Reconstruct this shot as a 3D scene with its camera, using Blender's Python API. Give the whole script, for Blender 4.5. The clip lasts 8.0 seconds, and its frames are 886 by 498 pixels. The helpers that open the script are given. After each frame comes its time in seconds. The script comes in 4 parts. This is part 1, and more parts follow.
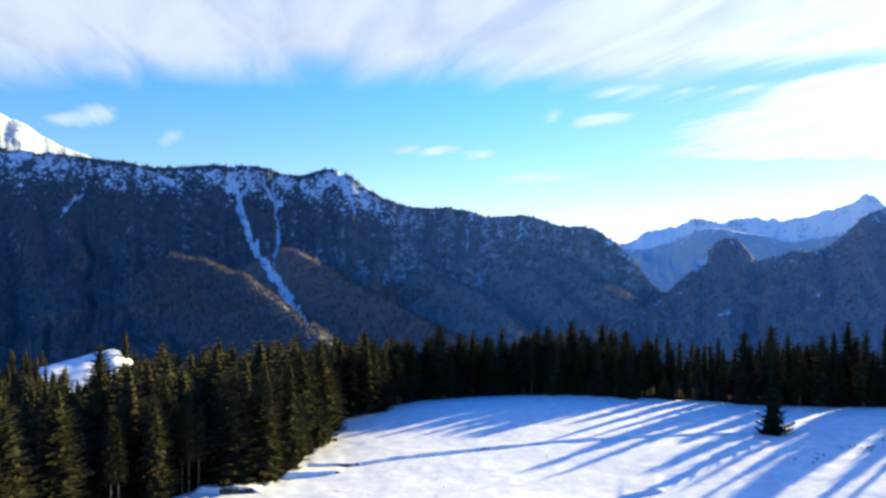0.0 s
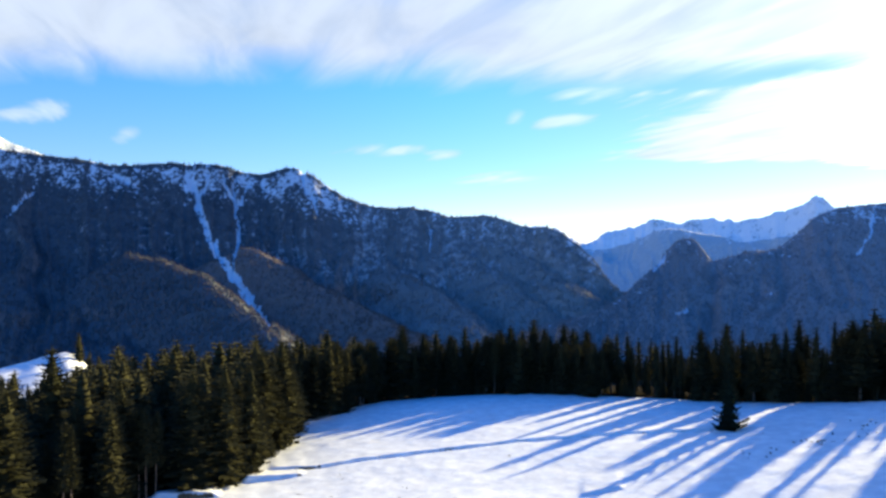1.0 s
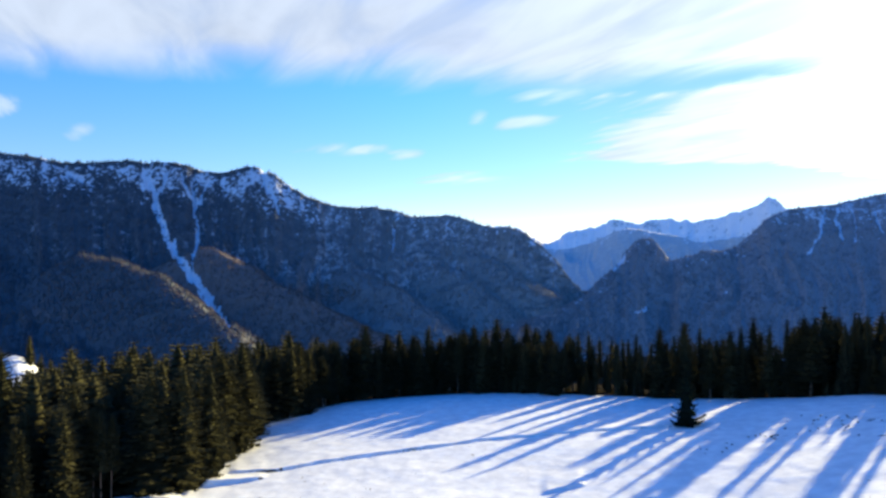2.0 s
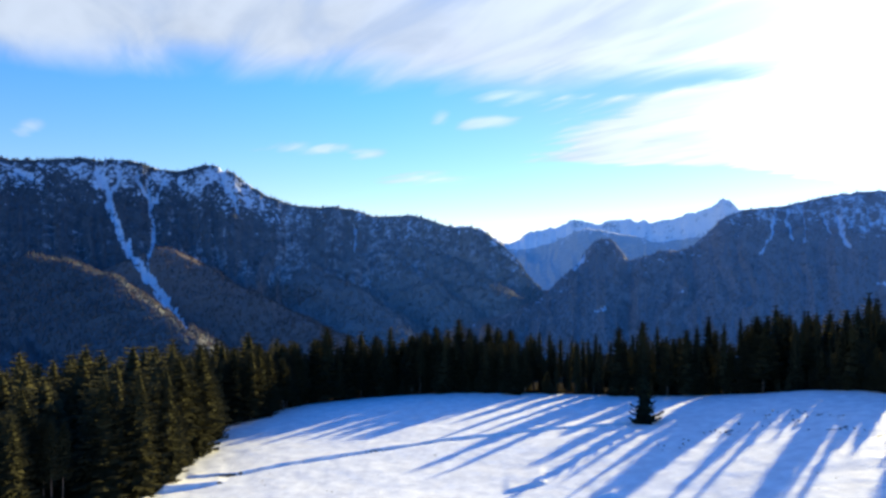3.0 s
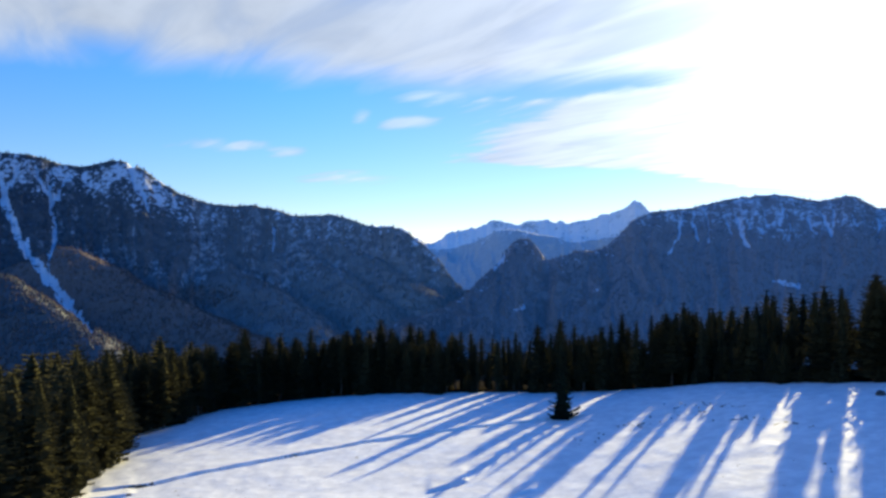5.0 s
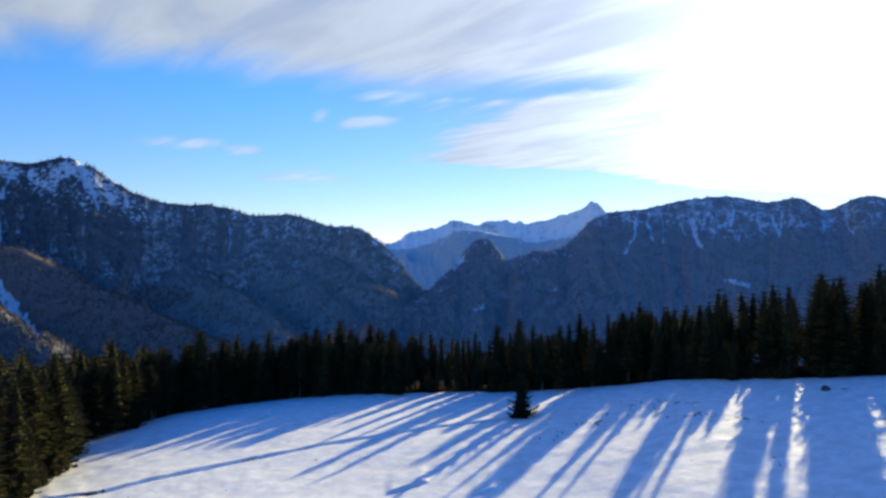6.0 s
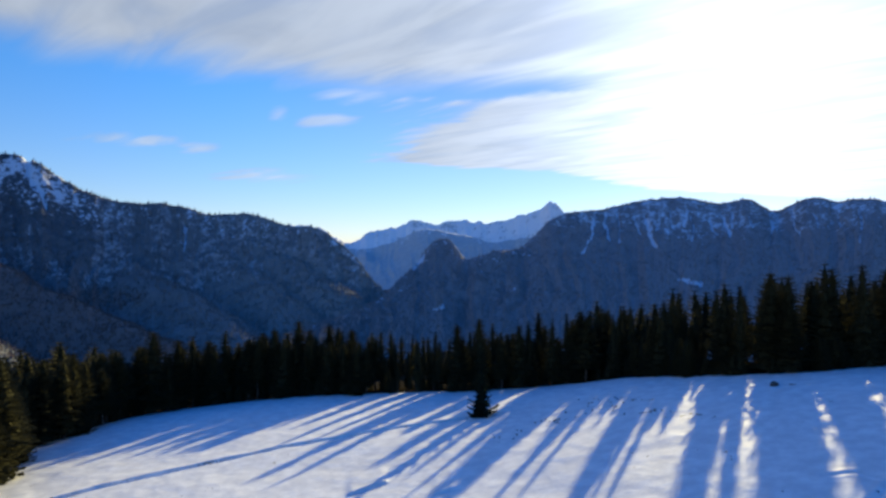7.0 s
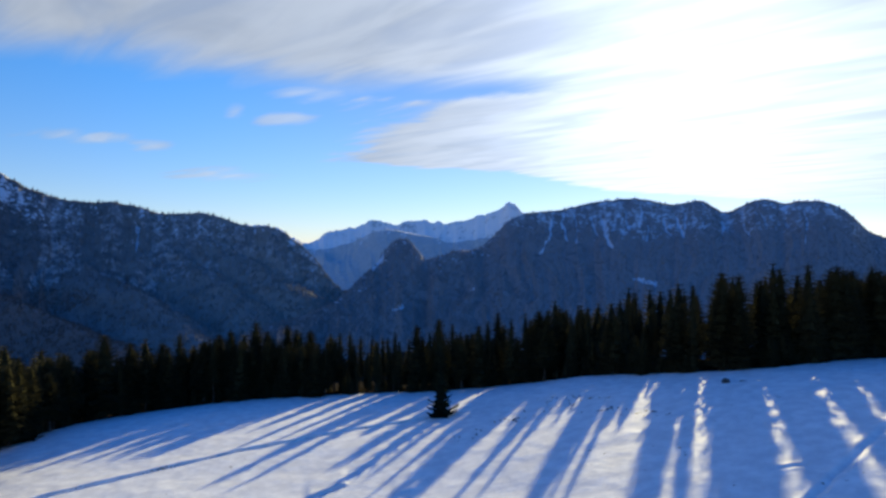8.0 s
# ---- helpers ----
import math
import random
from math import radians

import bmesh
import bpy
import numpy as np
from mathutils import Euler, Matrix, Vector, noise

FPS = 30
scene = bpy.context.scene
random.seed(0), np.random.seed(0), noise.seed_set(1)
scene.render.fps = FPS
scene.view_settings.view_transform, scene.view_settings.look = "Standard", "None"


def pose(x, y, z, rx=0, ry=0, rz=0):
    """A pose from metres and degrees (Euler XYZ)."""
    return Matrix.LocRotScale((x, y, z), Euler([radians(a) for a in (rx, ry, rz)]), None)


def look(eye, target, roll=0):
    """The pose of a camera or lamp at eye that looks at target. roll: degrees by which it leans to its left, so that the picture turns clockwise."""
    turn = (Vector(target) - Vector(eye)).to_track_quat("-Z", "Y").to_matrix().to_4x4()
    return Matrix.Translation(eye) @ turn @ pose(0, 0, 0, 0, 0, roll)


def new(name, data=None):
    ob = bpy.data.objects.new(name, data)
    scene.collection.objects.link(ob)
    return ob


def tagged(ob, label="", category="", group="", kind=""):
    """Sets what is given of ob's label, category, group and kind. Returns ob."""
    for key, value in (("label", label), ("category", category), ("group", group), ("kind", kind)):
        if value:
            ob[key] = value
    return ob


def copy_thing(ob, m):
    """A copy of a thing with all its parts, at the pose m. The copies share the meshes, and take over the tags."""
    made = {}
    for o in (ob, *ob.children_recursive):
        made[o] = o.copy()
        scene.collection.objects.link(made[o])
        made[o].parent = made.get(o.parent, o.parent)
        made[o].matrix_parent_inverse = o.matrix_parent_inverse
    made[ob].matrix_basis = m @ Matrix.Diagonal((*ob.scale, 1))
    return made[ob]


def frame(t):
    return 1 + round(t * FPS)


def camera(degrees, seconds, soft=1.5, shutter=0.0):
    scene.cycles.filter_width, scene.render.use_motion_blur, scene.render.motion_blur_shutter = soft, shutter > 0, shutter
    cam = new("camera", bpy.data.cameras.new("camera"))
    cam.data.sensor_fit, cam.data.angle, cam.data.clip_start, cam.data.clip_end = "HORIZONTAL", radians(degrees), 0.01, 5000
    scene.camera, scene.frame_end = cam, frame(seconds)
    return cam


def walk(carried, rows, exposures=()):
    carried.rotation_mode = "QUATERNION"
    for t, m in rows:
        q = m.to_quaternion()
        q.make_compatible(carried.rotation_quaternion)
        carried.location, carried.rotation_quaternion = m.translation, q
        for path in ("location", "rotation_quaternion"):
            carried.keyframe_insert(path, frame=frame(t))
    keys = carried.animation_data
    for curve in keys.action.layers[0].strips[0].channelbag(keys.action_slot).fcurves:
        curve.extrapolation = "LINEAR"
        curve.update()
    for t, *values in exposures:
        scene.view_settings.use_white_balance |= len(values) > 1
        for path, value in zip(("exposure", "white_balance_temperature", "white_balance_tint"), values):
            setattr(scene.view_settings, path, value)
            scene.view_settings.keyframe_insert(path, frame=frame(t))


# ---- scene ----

# ============ camera: a drone hovering 50 m up, turning to its right ============
cam = camera(67.4, 8.0, soft=2.8)
PATH = [
    (0.0, 0.0, 0.18), (0.5, -1.61, 0.18), (1.0, -3.19, 0.18), (1.5, -4.77, 0.17), (3.0, -9.64, 0.16),
    (3.5, -11.32, 0.16), (4.0, -12.99, 0.16), (4.5, -14.68, 0.15), (6.0, -19.88, 0.15), (6.5, -21.60, 0.14),
    (7.0, -23.34, 0.13), (7.5, -25.09, 0.13), (8.0, -26.84, 0.14),
]
CAM_Z = 50.0
walk(
    cam, [(t, pose(-0.65 * t / 8, 0.68 * t / 8, CAM_Z + 0.53 * t / 8, 90 + pitch, 0, yaw)) for t, yaw, pitch in PATH],
    exposures=[(0.0, 1.9, 5550, 10), (2.0, 1.82, 5550, 10), (4.0, 1.66, 5550, 10), (6.0, 1.40, 5550, 10), (8.0, 1.15, 5550, 10)],
)

# ============ light: low winter sun, blue sky with a sheet of high cloud ============
SUN_AZ, SUN_EL = -48.6, 11.6        # bearing (left positive) and height, degrees
sun_dir = Vector((-math.sin(radians(SUN_AZ)) * math.cos(radians(SUN_EL)), math.cos(radians(SUN_AZ)) * math.cos(radians(SUN_EL)), math.sin(radians(SUN_EL))))
sun = new("sun", bpy.data.lights.new("sun", "SUN"))
sun.data.energy, sun.data.angle, sun.data.color = 4.3, radians(0.55), (1.0, 0.78, 0.33)
sun.matrix_world = look(sun_dir * 1000, (0, 0, 0))


class Nodes:
    """A short way to write node graphs."""

    def __init__(self, tree):
        self.tree = tree
        tree.nodes.clear()

    def add(self, kind, **settings):
        node = self.tree.nodes.new(kind)
        for key, value in settings.items():
            setattr(node, key, value)
        return node

    def link(self, value, socket):
        if isinstance(value, bpy.types.NodeSocket):
            self.tree.links.new(value, socket)
        elif value is not None:
            socket.default_value = value

    def math(self, op, a, b=None, c=None, clamp=False):
        node = self.add("ShaderNodeMath", operation=op, use_clamp=clamp)
        for value, socket in zip((a, b, c), node.inputs):
            self.link(value, socket)
        return node.outputs[0]

    def step(self, x, lo, hi, to_lo=0.0, to_hi=1.0):
        node = self.add("ShaderNodeMapRange", interpolation_type="SMOOTHSTEP")
        for value, socket in zip((x, lo, hi, to_lo, to_hi), node.inputs):
            self.link(value, socket)
        return node.outputs[0]

    def noise(self, vector, scale, detail=4.0, rough=0.55, distortion=0.0):
        node = self.add("ShaderNodeTexNoise")
        self.link(vector, node.inputs["Vector"])
        for key, value in (("Scale", scale), ("Detail", detail), ("Roughness", rough), ("Distortion", distortion)):
            node.inputs[key].default_value = value
        return node.outputs["Fac"]

    def xyz(self, x, y, z=0.0):
        node = self.add("ShaderNodeCombineXYZ")
        for value, socket in zip((x, y, z), node.inputs):
            self.link(value, socket)
        return node.outputs[0]

    def mix(self, fac, a, b):
        node = self.add("ShaderNodeMix", data_type="RGBA")
        self.link(fac, node.inputs[0])
        for value, socket in ((a, node.inputs[6]), (b, node.inputs[7])):
            self.link((*value, 1.0) if isinstance(value, tuple) and len(value) == 3 else value, socket)
        return node.outputs[2]

    def bump(self, height, strength, distance):
        node = self.add("ShaderNodeBump")
        self.link(height, node.inputs["Height"])
        node.inputs["Strength"].default_value, node.inputs["Distance"].default_value = strength, distance
        return node.outputs[0]


def make_world():
    world = bpy.data.worlds.new("sky")
    scene.world = world
    world.use_nodes = True
    n = Nodes(world.node_tree)
    sky = n.add("ShaderNodeTexSky", sky_type="NISHITA", sun_disc=False)
    sky.sun_elevation, sky.sun_rotation = radians(SUN_EL), radians(-SUN_AZ)
    sky.altitude, sky.air_density, sky.dust_density, sky.ozone_density = 900, 1.0, 0.06, 3.0
    way = n.add("ShaderNodeTexCoord").outputs["Generated"]
    dot = n.add("ShaderNodeVectorMath", operation="DOT_PRODUCT")
    n.link(way, dot.inputs[0])
    dot.inputs[1].default_value = sun_dir
    near = n.math("MAXIMUM", dot.outputs["Value"], 0.0)
    parts = n.add("ShaderNodeSeparateXYZ")
    n.link(way, parts.inputs[0])
    x, y, z = parts.outputs
    up = n.math("MAXIMUM", z, 0.02)
    u, v = n.math("DIVIDE", x, up), n.math("DIVIDE", y, up)      # the cloud sheet, seen from below
    a = radians(18)                                               # the way the wind combs it
    along = n.math("ADD", n.math("MULTIPLY", u, -math.sin(a)), n.math("MULTIPLY", v, math.cos(a)))
    across = n.math("ADD", n.math("MULTIPLY", u, math.cos(a)), n.math("MULTIPLY", v, math.sin(a)))
    streak = n.noise(n.xyz(n.math("MULTIPLY", along, 0.52), n.math("MULTIPLY", across, 1.9)), 1.6, 6, 0.5, 0.7)
    broad = n.noise(n.xyz(n.math("MULTIPLY", along, 0.5), across, 3.1), 0.55, 4, 0.5, 0.3)
    ragged = n.math("ADD", n.math("MULTIPLY", n.math("SUBTRACT", streak, 0.5), 1.35), n.math("MULTIPLY", n.math("SUBTRACT", broad, 0.5), 1.5))
    band = n.math("MULTIPLY", n.math("SUBTRACT", n.math("SUBTRACT", 3.95, n.math("MULTIPLY", n.math("MAXIMUM", n.math("SUBTRACT", u, 0.7), 0.0), 0.3)), n.math("SUBTRACT", v, n.math("MINIMUM", n.math("MULTIPLY", n.math("MAXIMUM", n.math("SUBTRACT", u, 2.2), 0.0), 1.6), 1.8))), 1.5)
    side = n.math("SUBTRACT", u, n.math("ADD", 1.75, n.math("MULTIPLY", n.math("SUBTRACT", v, 4.3), 0.18)))
    foot = n.math("MULTIPLY", n.math("SUBTRACT", n.math("ADD", 7.2, n.math("MULTIPLY", n.math("MAXIMUM", n.math("SUBTRACT", n.math("MINIMUM", u, 7.6), 4.6), 0.0), 0.5)), v), 1.6)
    brow = n.math("ADD", n.math("SUBTRACT", v, 3.75), n.math("MULTIPLY", n.math("SUBTRACT", u, 2.0), 1.3))
    comb = n.noise(n.xyz(n.math("MULTIPLY", along, 1.0), n.math("MULTIPLY", across, 2.6), 7.7), 1.1, 6, 0.55, 0.8)
    mass = n.math("ADD", n.math("MULTIPLY", n.math("MINIMUM", n.math("MINIMUM", side, foot), brow), 2.2), n.math("MULTIPLY", n.math("SUBTRACT", comb, 0.5), 2.6))
    mask = n.math("MAXIMUM", n.step(n.math("ADD", band, ragged), -0.4, 1.1), n.step(n.math("ADD", mass, n.math("MULTIPLY", ragged, 0.7)), -0.3, 0.7))
    wisp = 0.0
    for bearing, height, wide, tall in ((1.6, 8.6, 3.2, 0.55), (-3.0, 8.3, 1.7, 0.45), (28.5, 10.1, 2.6, 0.9), (22.3, 9.0, 1.2, 0.7), (-8.5, 6.2, 3.6, 0.6), (-9.5, 11.2, 1.0, 0.7), (-13.5, 11.0, 2.6, 0.6), (-16.8, 12.9, 4.0, 1.0)):
        cu, cv = -math.tan(radians(bearing)), math.tan(radians(height)) / math.cos(radians(bearing))
        px, pz = n.math("DIVIDE", x, n.math("MAXIMUM", y, 0.05)), n.math("DIVIDE", z, n.math("MAXIMUM", y, 0.05))
        du, dv = n.math("DIVIDE", n.math("SUBTRACT", px, cu), radians(wide)), n.math("DIVIDE", n.math("SUBTRACT", pz, cv), radians(tall))
        dv = n.math("SUBTRACT", dv, n.math("MULTIPLY", du, 0.35))
        far = n.math("ADD", n.math("MULTIPLY", du, du), n.math("MULTIPLY", dv, dv))
        far = n.math("ADD", far, n.math("MULTIPLY", n.math("SUBTRACT", streak, 0.5), 6.0))
        wisp = n.math("MAXIMUM", wisp, n.step(far, 1.6, -0.6, 0.0, 0.75))
    mask = n.math("MAXIMUM", mask, wisp)
    mask = n.math("MULTIPLY", mask, n.math("MULTIPLY", n.step(z, 0.03, 0.09), n.step(n.math("ADD", y, n.math("MULTIPLY", ragged, 0.08)), -0.75, -0.15)))
    mask = n.math("MULTIPLY", mask, n.step(n.math("ADD", n.math("SQRT", n.math("ADD", n.math("MULTIPLY", u, u), n.math("MULTIPLY", v, v))), n.math("MULTIPLY", ragged, 0.3)), 1.7, 2.8))
    mask = n.math("MULTIPLY", mask, n.step(streak, 0.2, 0.62, 0.84, 1.0))
    glow = n.math("ADD", n.math("MULTIPLY", n.math("POWER", near, 6), CLOUD_NEAR), n.math("MULTIPLY", n.math("POWER", near, 28), CLOUD_SUN))
    light = n.math("MULTIPLY", n.math("ADD", CLOUD_BASE, glow), n.step(n.math("ADD", streak, n.math("MULTIPLY", comb, 0.7)), 0.55, 1.1, 0.84, 1.06))
    light = n.math("MULTIPLY", light, n.math("ADD", n.math("MULTIPLY", wisp, 0.45), 1.0))
    cloud = n.add("ShaderNodeVectorMath", operation="SCALE")
    cloud.inputs[0].default_value = (0.93, 0.96, 1.0)
    n.link(light, cloud.inputs["Scale"])
    tint = n.mix(1.0, sky.outputs[0], n.mix(n.math("MULTIPLY", n.step(z, 0.04, 0.33), n.step(near, 0.99, 0.70)), LOW_TINT, n.mix(n.step(z, 0.30, 0.62), SKY_TINT, HIGH_TINT)))
    tint.node.blend_type = "MULTIPLY"
    back = n.add("ShaderNodeBackground")
    n.link(n.mix(mask, tint, cloud.outputs[0]), back.inputs[0])
    back.inputs[1].default_value = SKY_STRENGTH
    n.link(back.outputs[0], n.add("ShaderNodeOutputWorld").inputs[0])


SKY_STRENGTH, CLOUD_BASE, CLOUD_NEAR, CLOUD_SUN = 0.066, 3.4, 1.5, 5.0
SKY_TINT, LOW_TINT, HIGH_TINT = (0.62, 0.98, 1.24, 1.0), (0.92, 0.84, 0.92, 1.0), (0.34, 0.90, 1.62, 1.0)
make_world()


# ============ materials ============
def material(name):
    m = bpy.data.materials.new(name)
    m.use_nodes = True
    n = Nodes(m.node_tree)
    out, body = n.add("ShaderNodeOutputMaterial"), n.add("ShaderNodeBsdfPrincipled")
    n.link(body.outputs[0], out.inputs[0])
    return m, n, body, out


def place(n):
    return n.add("ShaderNodeNewGeometry").outputs["Position"]


def attribute(n, name):
    return n.add("ShaderNodeAttribute", attribute_name=name).outputs["Fac"]


def stretched(n, vector, x, y, z):
    node = n.add("ShaderNodeMapping")
    n.link(vector, node.inputs[0])
    node.inputs["Scale"].default_value = (x, y, z)
    return node.outputs[0]


def ground_material():
    m, n, body, _ = material("snowy ground")
    p = place(n)
    fine, mid, wide = n.noise(p, 3.0, 6), n.noise(p, 0.35, 5), n.noise(p, 0.03, 4)
    snow = n.mix(n.step(mid, 0.3, 0.75), (0.70, 0.70, 0.71), (0.90, 0.90, 0.89))
    snow = n.mix(n.step(n.noise(p, 1.1, 6, 0.7), 0.5, 0.78, 0.0, 0.5), snow, (0.60, 0.58, 0.54))
    soil = n.mix(fine, (0.018, 0.015, 0.010), (0.05, 0.04, 0.026))
    grass = n.mix(n.noise(p, 9.0, 4), (0.10, 0.075, 0.035), (0.20, 0.15, 0.07))
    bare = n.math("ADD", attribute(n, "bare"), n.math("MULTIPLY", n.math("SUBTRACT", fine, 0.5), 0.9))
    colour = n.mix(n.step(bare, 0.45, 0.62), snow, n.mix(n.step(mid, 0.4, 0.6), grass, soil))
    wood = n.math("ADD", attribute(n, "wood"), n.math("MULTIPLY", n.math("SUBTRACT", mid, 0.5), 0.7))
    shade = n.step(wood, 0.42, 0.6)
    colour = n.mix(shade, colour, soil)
    n.link(colour, body.inputs["Base Color"])
    body.inputs["Roughness"].default_value = 0.75
    n.link(n.step(shade, 0.0, 1.0, 0.2, 0.0), body.inputs["Specular IOR Level"])
    lumps = n.math("ADD", n.math("MULTIPLY", mid, 1.0), n.math("MULTIPLY", fine, 0.22))
    n.link(n.bump(lumps, 0.45, 0.2), body.inputs["Normal"])
    return m


# pale tones that put the haze of distance into the left mountain's colour
HAZE_LOW, HAZE_HIGH = (0.225, 0.222, 0.205), (0.350, 0.340, 0.315)


def hazed(n, p, reach, mottle):
    """How far painted haze pales the woods' colour: none at reach[0] metres along x, full at reach[1]."""
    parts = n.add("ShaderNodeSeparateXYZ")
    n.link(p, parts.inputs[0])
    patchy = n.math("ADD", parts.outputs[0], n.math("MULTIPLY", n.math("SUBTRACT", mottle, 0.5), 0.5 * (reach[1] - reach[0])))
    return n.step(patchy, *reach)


def mountain_material(name, rock_low, rock_high, wood_low, wood_high, scale=1.0, haze=None, cliffs=None, snow_tones=((0.58, 0.61, 0.66), (0.72, 0.74, 0.78))):
    m, n, body, _ = material(name)
    p = place(n)
    fine = n.noise(stretched(n, p, 1, 1, 0.45), 0.075 * scale, 6, 0.65)
    mid = n.noise(stretched(n, p, 1, 1, 0.3), 0.014 * scale, 6, 0.6)
    wide = n.noise(p, 0.003 * scale, 4)
    slope = n.add("ShaderNodeNewGeometry")
    normal = n.add("ShaderNodeSeparateXYZ")
    n.link(slope.outputs["Normal"], normal.inputs[0])
    rock = n.mix(n.step(mid, 0.3, 0.7), rock_low, rock_high)
    wood = n.mix(n.step(fine, 0.3, 0.7), wood_low, wood_high)
    steep = n.math("ADD", n.math("SUBTRACT", 0.66, normal.outputs["Z"]), n.math("MULTIPLY", n.math("SUBTRACT", fine, 0.5), 1.1))
    colour = n.mix(n.step(steep, 0.08, 0.42), wood, rock)
    if haze:
        colour = n.mix(hazed(n, p, haze, mid), colour, n.mix(fine, HAZE_LOW, HAZE_HIGH))
    if cliffs:
        streak = n.noise(stretched(n, p, 1, 1, 0.16), 0.035, 6, 0.6)
        bare = n.math("ADD", attribute(n, "cliff"), n.math("ADD", n.math("MULTIPLY", n.math("SUBTRACT", streak, 0.5), 1.6), n.math("MULTIPLY", n.math("SUBTRACT", wide, 0.5), 1.2)))
        colour = n.mix(n.step(bare, 0.50, 0.95, 0.0, 0.85), colour, n.mix(n.step(streak, 0.35, 0.7), *cliffs))
    brown = n.mix(fine, (0.140, 0.108, 0.094), (0.235, 0.185, 0.160))
    leafless = n.math("ADD", attribute(n, "leafless"), n.math("MULTIPLY", n.math("SUBTRACT", mid, 0.5), 0.7))
    colour = n.mix(n.step(leafless, 0.4, 0.7), colour, brown)
    snow = n.math("ADD", attribute(n, "snow"), n.math("ADD", n.math("MULTIPLY", n.math("SUBTRACT", fine, 0.5), 2.1), n.math("MULTIPLY", n.math("SUBTRACT", mid, 0.5), 1.2)))
    colour = n.mix(n.step(snow, 0.46, 0.68), colour, n.mix(mid, *snow_tones))
    n.link(colour, body.inputs["Base Color"])
    body.inputs["Roughness"].default_value = 0.9
    body.inputs["Specular IOR Level"].default_value = 0.1
    n.link(n.bump(n.math("ADD", mid, n.math("MULTIPLY", fine, 0.4)), 0.35, 10.0 / scale), body.inputs["Normal"])
    return m


def needle_material(name, dark, pale, haze=None):
    m, n, body, out = material(name)
    p = place(n)
    which = n.add("ShaderNodeObjectInfo").outputs["Random"]
    leaf = n.add("ShaderNodeNewGeometry").outputs["Random Per Island"]
    t = n.math("ADD", n.math("MULTIPLY", which, 0.45), n.math("ADD", n.math("MULTIPLY", leaf, 0.35), n.math("MULTIPLY", n.noise(p, 0.8, 3), 0.4)))
    colour = n.mix(n.step(t, 0.15, 1.0), dark, pale)
    if haze:
        colour = n.mix(hazed(n, p, haze, n.noise(p, 0.014, 4)), colour, n.mix(leaf, HAZE_LOW, HAZE_HIGH))
    n.link(colour, body.inputs["Base Color"])
    body.inputs["Roughness"].default_value = 1.0
    body.inputs["Specular IOR Level"].default_value = 0.0
    thin = n.add("ShaderNodeBsdfTranslucent")
    n.link(colour, thin.inputs[0])
    both = n.add("ShaderNodeMixShader")
    both.inputs[0].default_value = 0.14
    n.link(body.outputs[0], both.inputs[1])
    n.link(thin.outputs[0], both.inputs[2])
    n.link(both.outputs[0], out.inputs[0])
    return m


def plain_material(name, low, high, scale, rough=0.9, tall=1.0, relief=0.02):
    m, n, body, _ = material(name)
    p = stretched(n, place(n), 1, 1, tall)
    grain = n.noise(p, scale, 5)
    n.link(n.mix(n.step(grain, 0.3, 0.7), low, high), body.inputs["Base Color"])
    body.inputs["Roughness"].default_value = rough
    n.link(n.bump(grain, 0.6, relief), body.inputs["Normal"])
    return m


M_GROUND = ground_material()
M_LEFT = mountain_material("wooded limestone mountain", (0.100, 0.102, 0.110), (0.155, 0.155, 0.158), (0.070, 0.079, 0.090), (0.108, 0.115, 0.122), haze=(-750, 900), cliffs=((0.13, 0.14, 0.15), (0.42, 0.41, 0.40)))
# rock and wood tones lightened to carry the valley haze in their colour
M_RIGHT = mountain_material("haze-paled wooded mountain", (0.26, 0.245, 0.24), (0.35, 0.32, 0.30), (0.245, 0.235, 0.235), (0.31, 0.285, 0.275))
# washed-out rock and wood: distance haze is mixed into these base colours
M_FAR = mountain_material("far snowy mountain with painted haze", (0.48, 0.49, 0.46), (0.64, 0.63, 0.60), (0.44, 0.48, 0.49), (0.54, 0.57, 0.57), 0.7, snow_tones=((0.84, 0.85, 0.85), (0.92, 0.92, 0.92)))
M_NEEDLES = needle_material("spruce needles", (0.028, 0.029, 0.017), (0.056, 0.052, 0.026))
M_FIRS = needle_material("young spruce needles", (0.006, 0.011, 0.009), (0.016, 0.024, 0.015))
# paled along x by the same painted haze tones
M_WOODS = needle_material("haze-paled distant spruce wood", (0.066, 0.077, 0.088), (0.106, 0.113, 0.120), haze=(-750, 900))
M_BEECH = needle_material("leafless beech wood", (0.125, 0.097, 0.085), (0.205, 0.162, 0.140))
# the right mountain's trees, lightened for the same painted haze
M_HAZED = needle_material("spruce wood with haze in its colour", (0.24, 0.23, 0.23), (0.30, 0.28, 0.27))
M_BARK = plain_material("spruce bark", (0.07, 0.048, 0.034), (0.20, 0.145, 0.105), 2.5, 0.95, 0.3)
M_GRASS = plain_material("dead grass", (0.045, 0.035, 0.02), (0.11, 0.085, 0.045), 6.0)
M_STONE = plain_material("weathered dark stone", (0.03, 0.03, 0.03), (0.10, 0.09, 0.08), 2.0)


# ============ land forms ============
def lattice(i, j, seed):
    h = (i * 374761393 + j * 668265263 + seed * 974634777) & 0xFFFFFFFF
    h = ((h ^ (h >> 13)) * 1274126177) & 0xFFFFFFFF
    return ((h ^ (h >> 16)) & 0xFFFF) / 65535.0


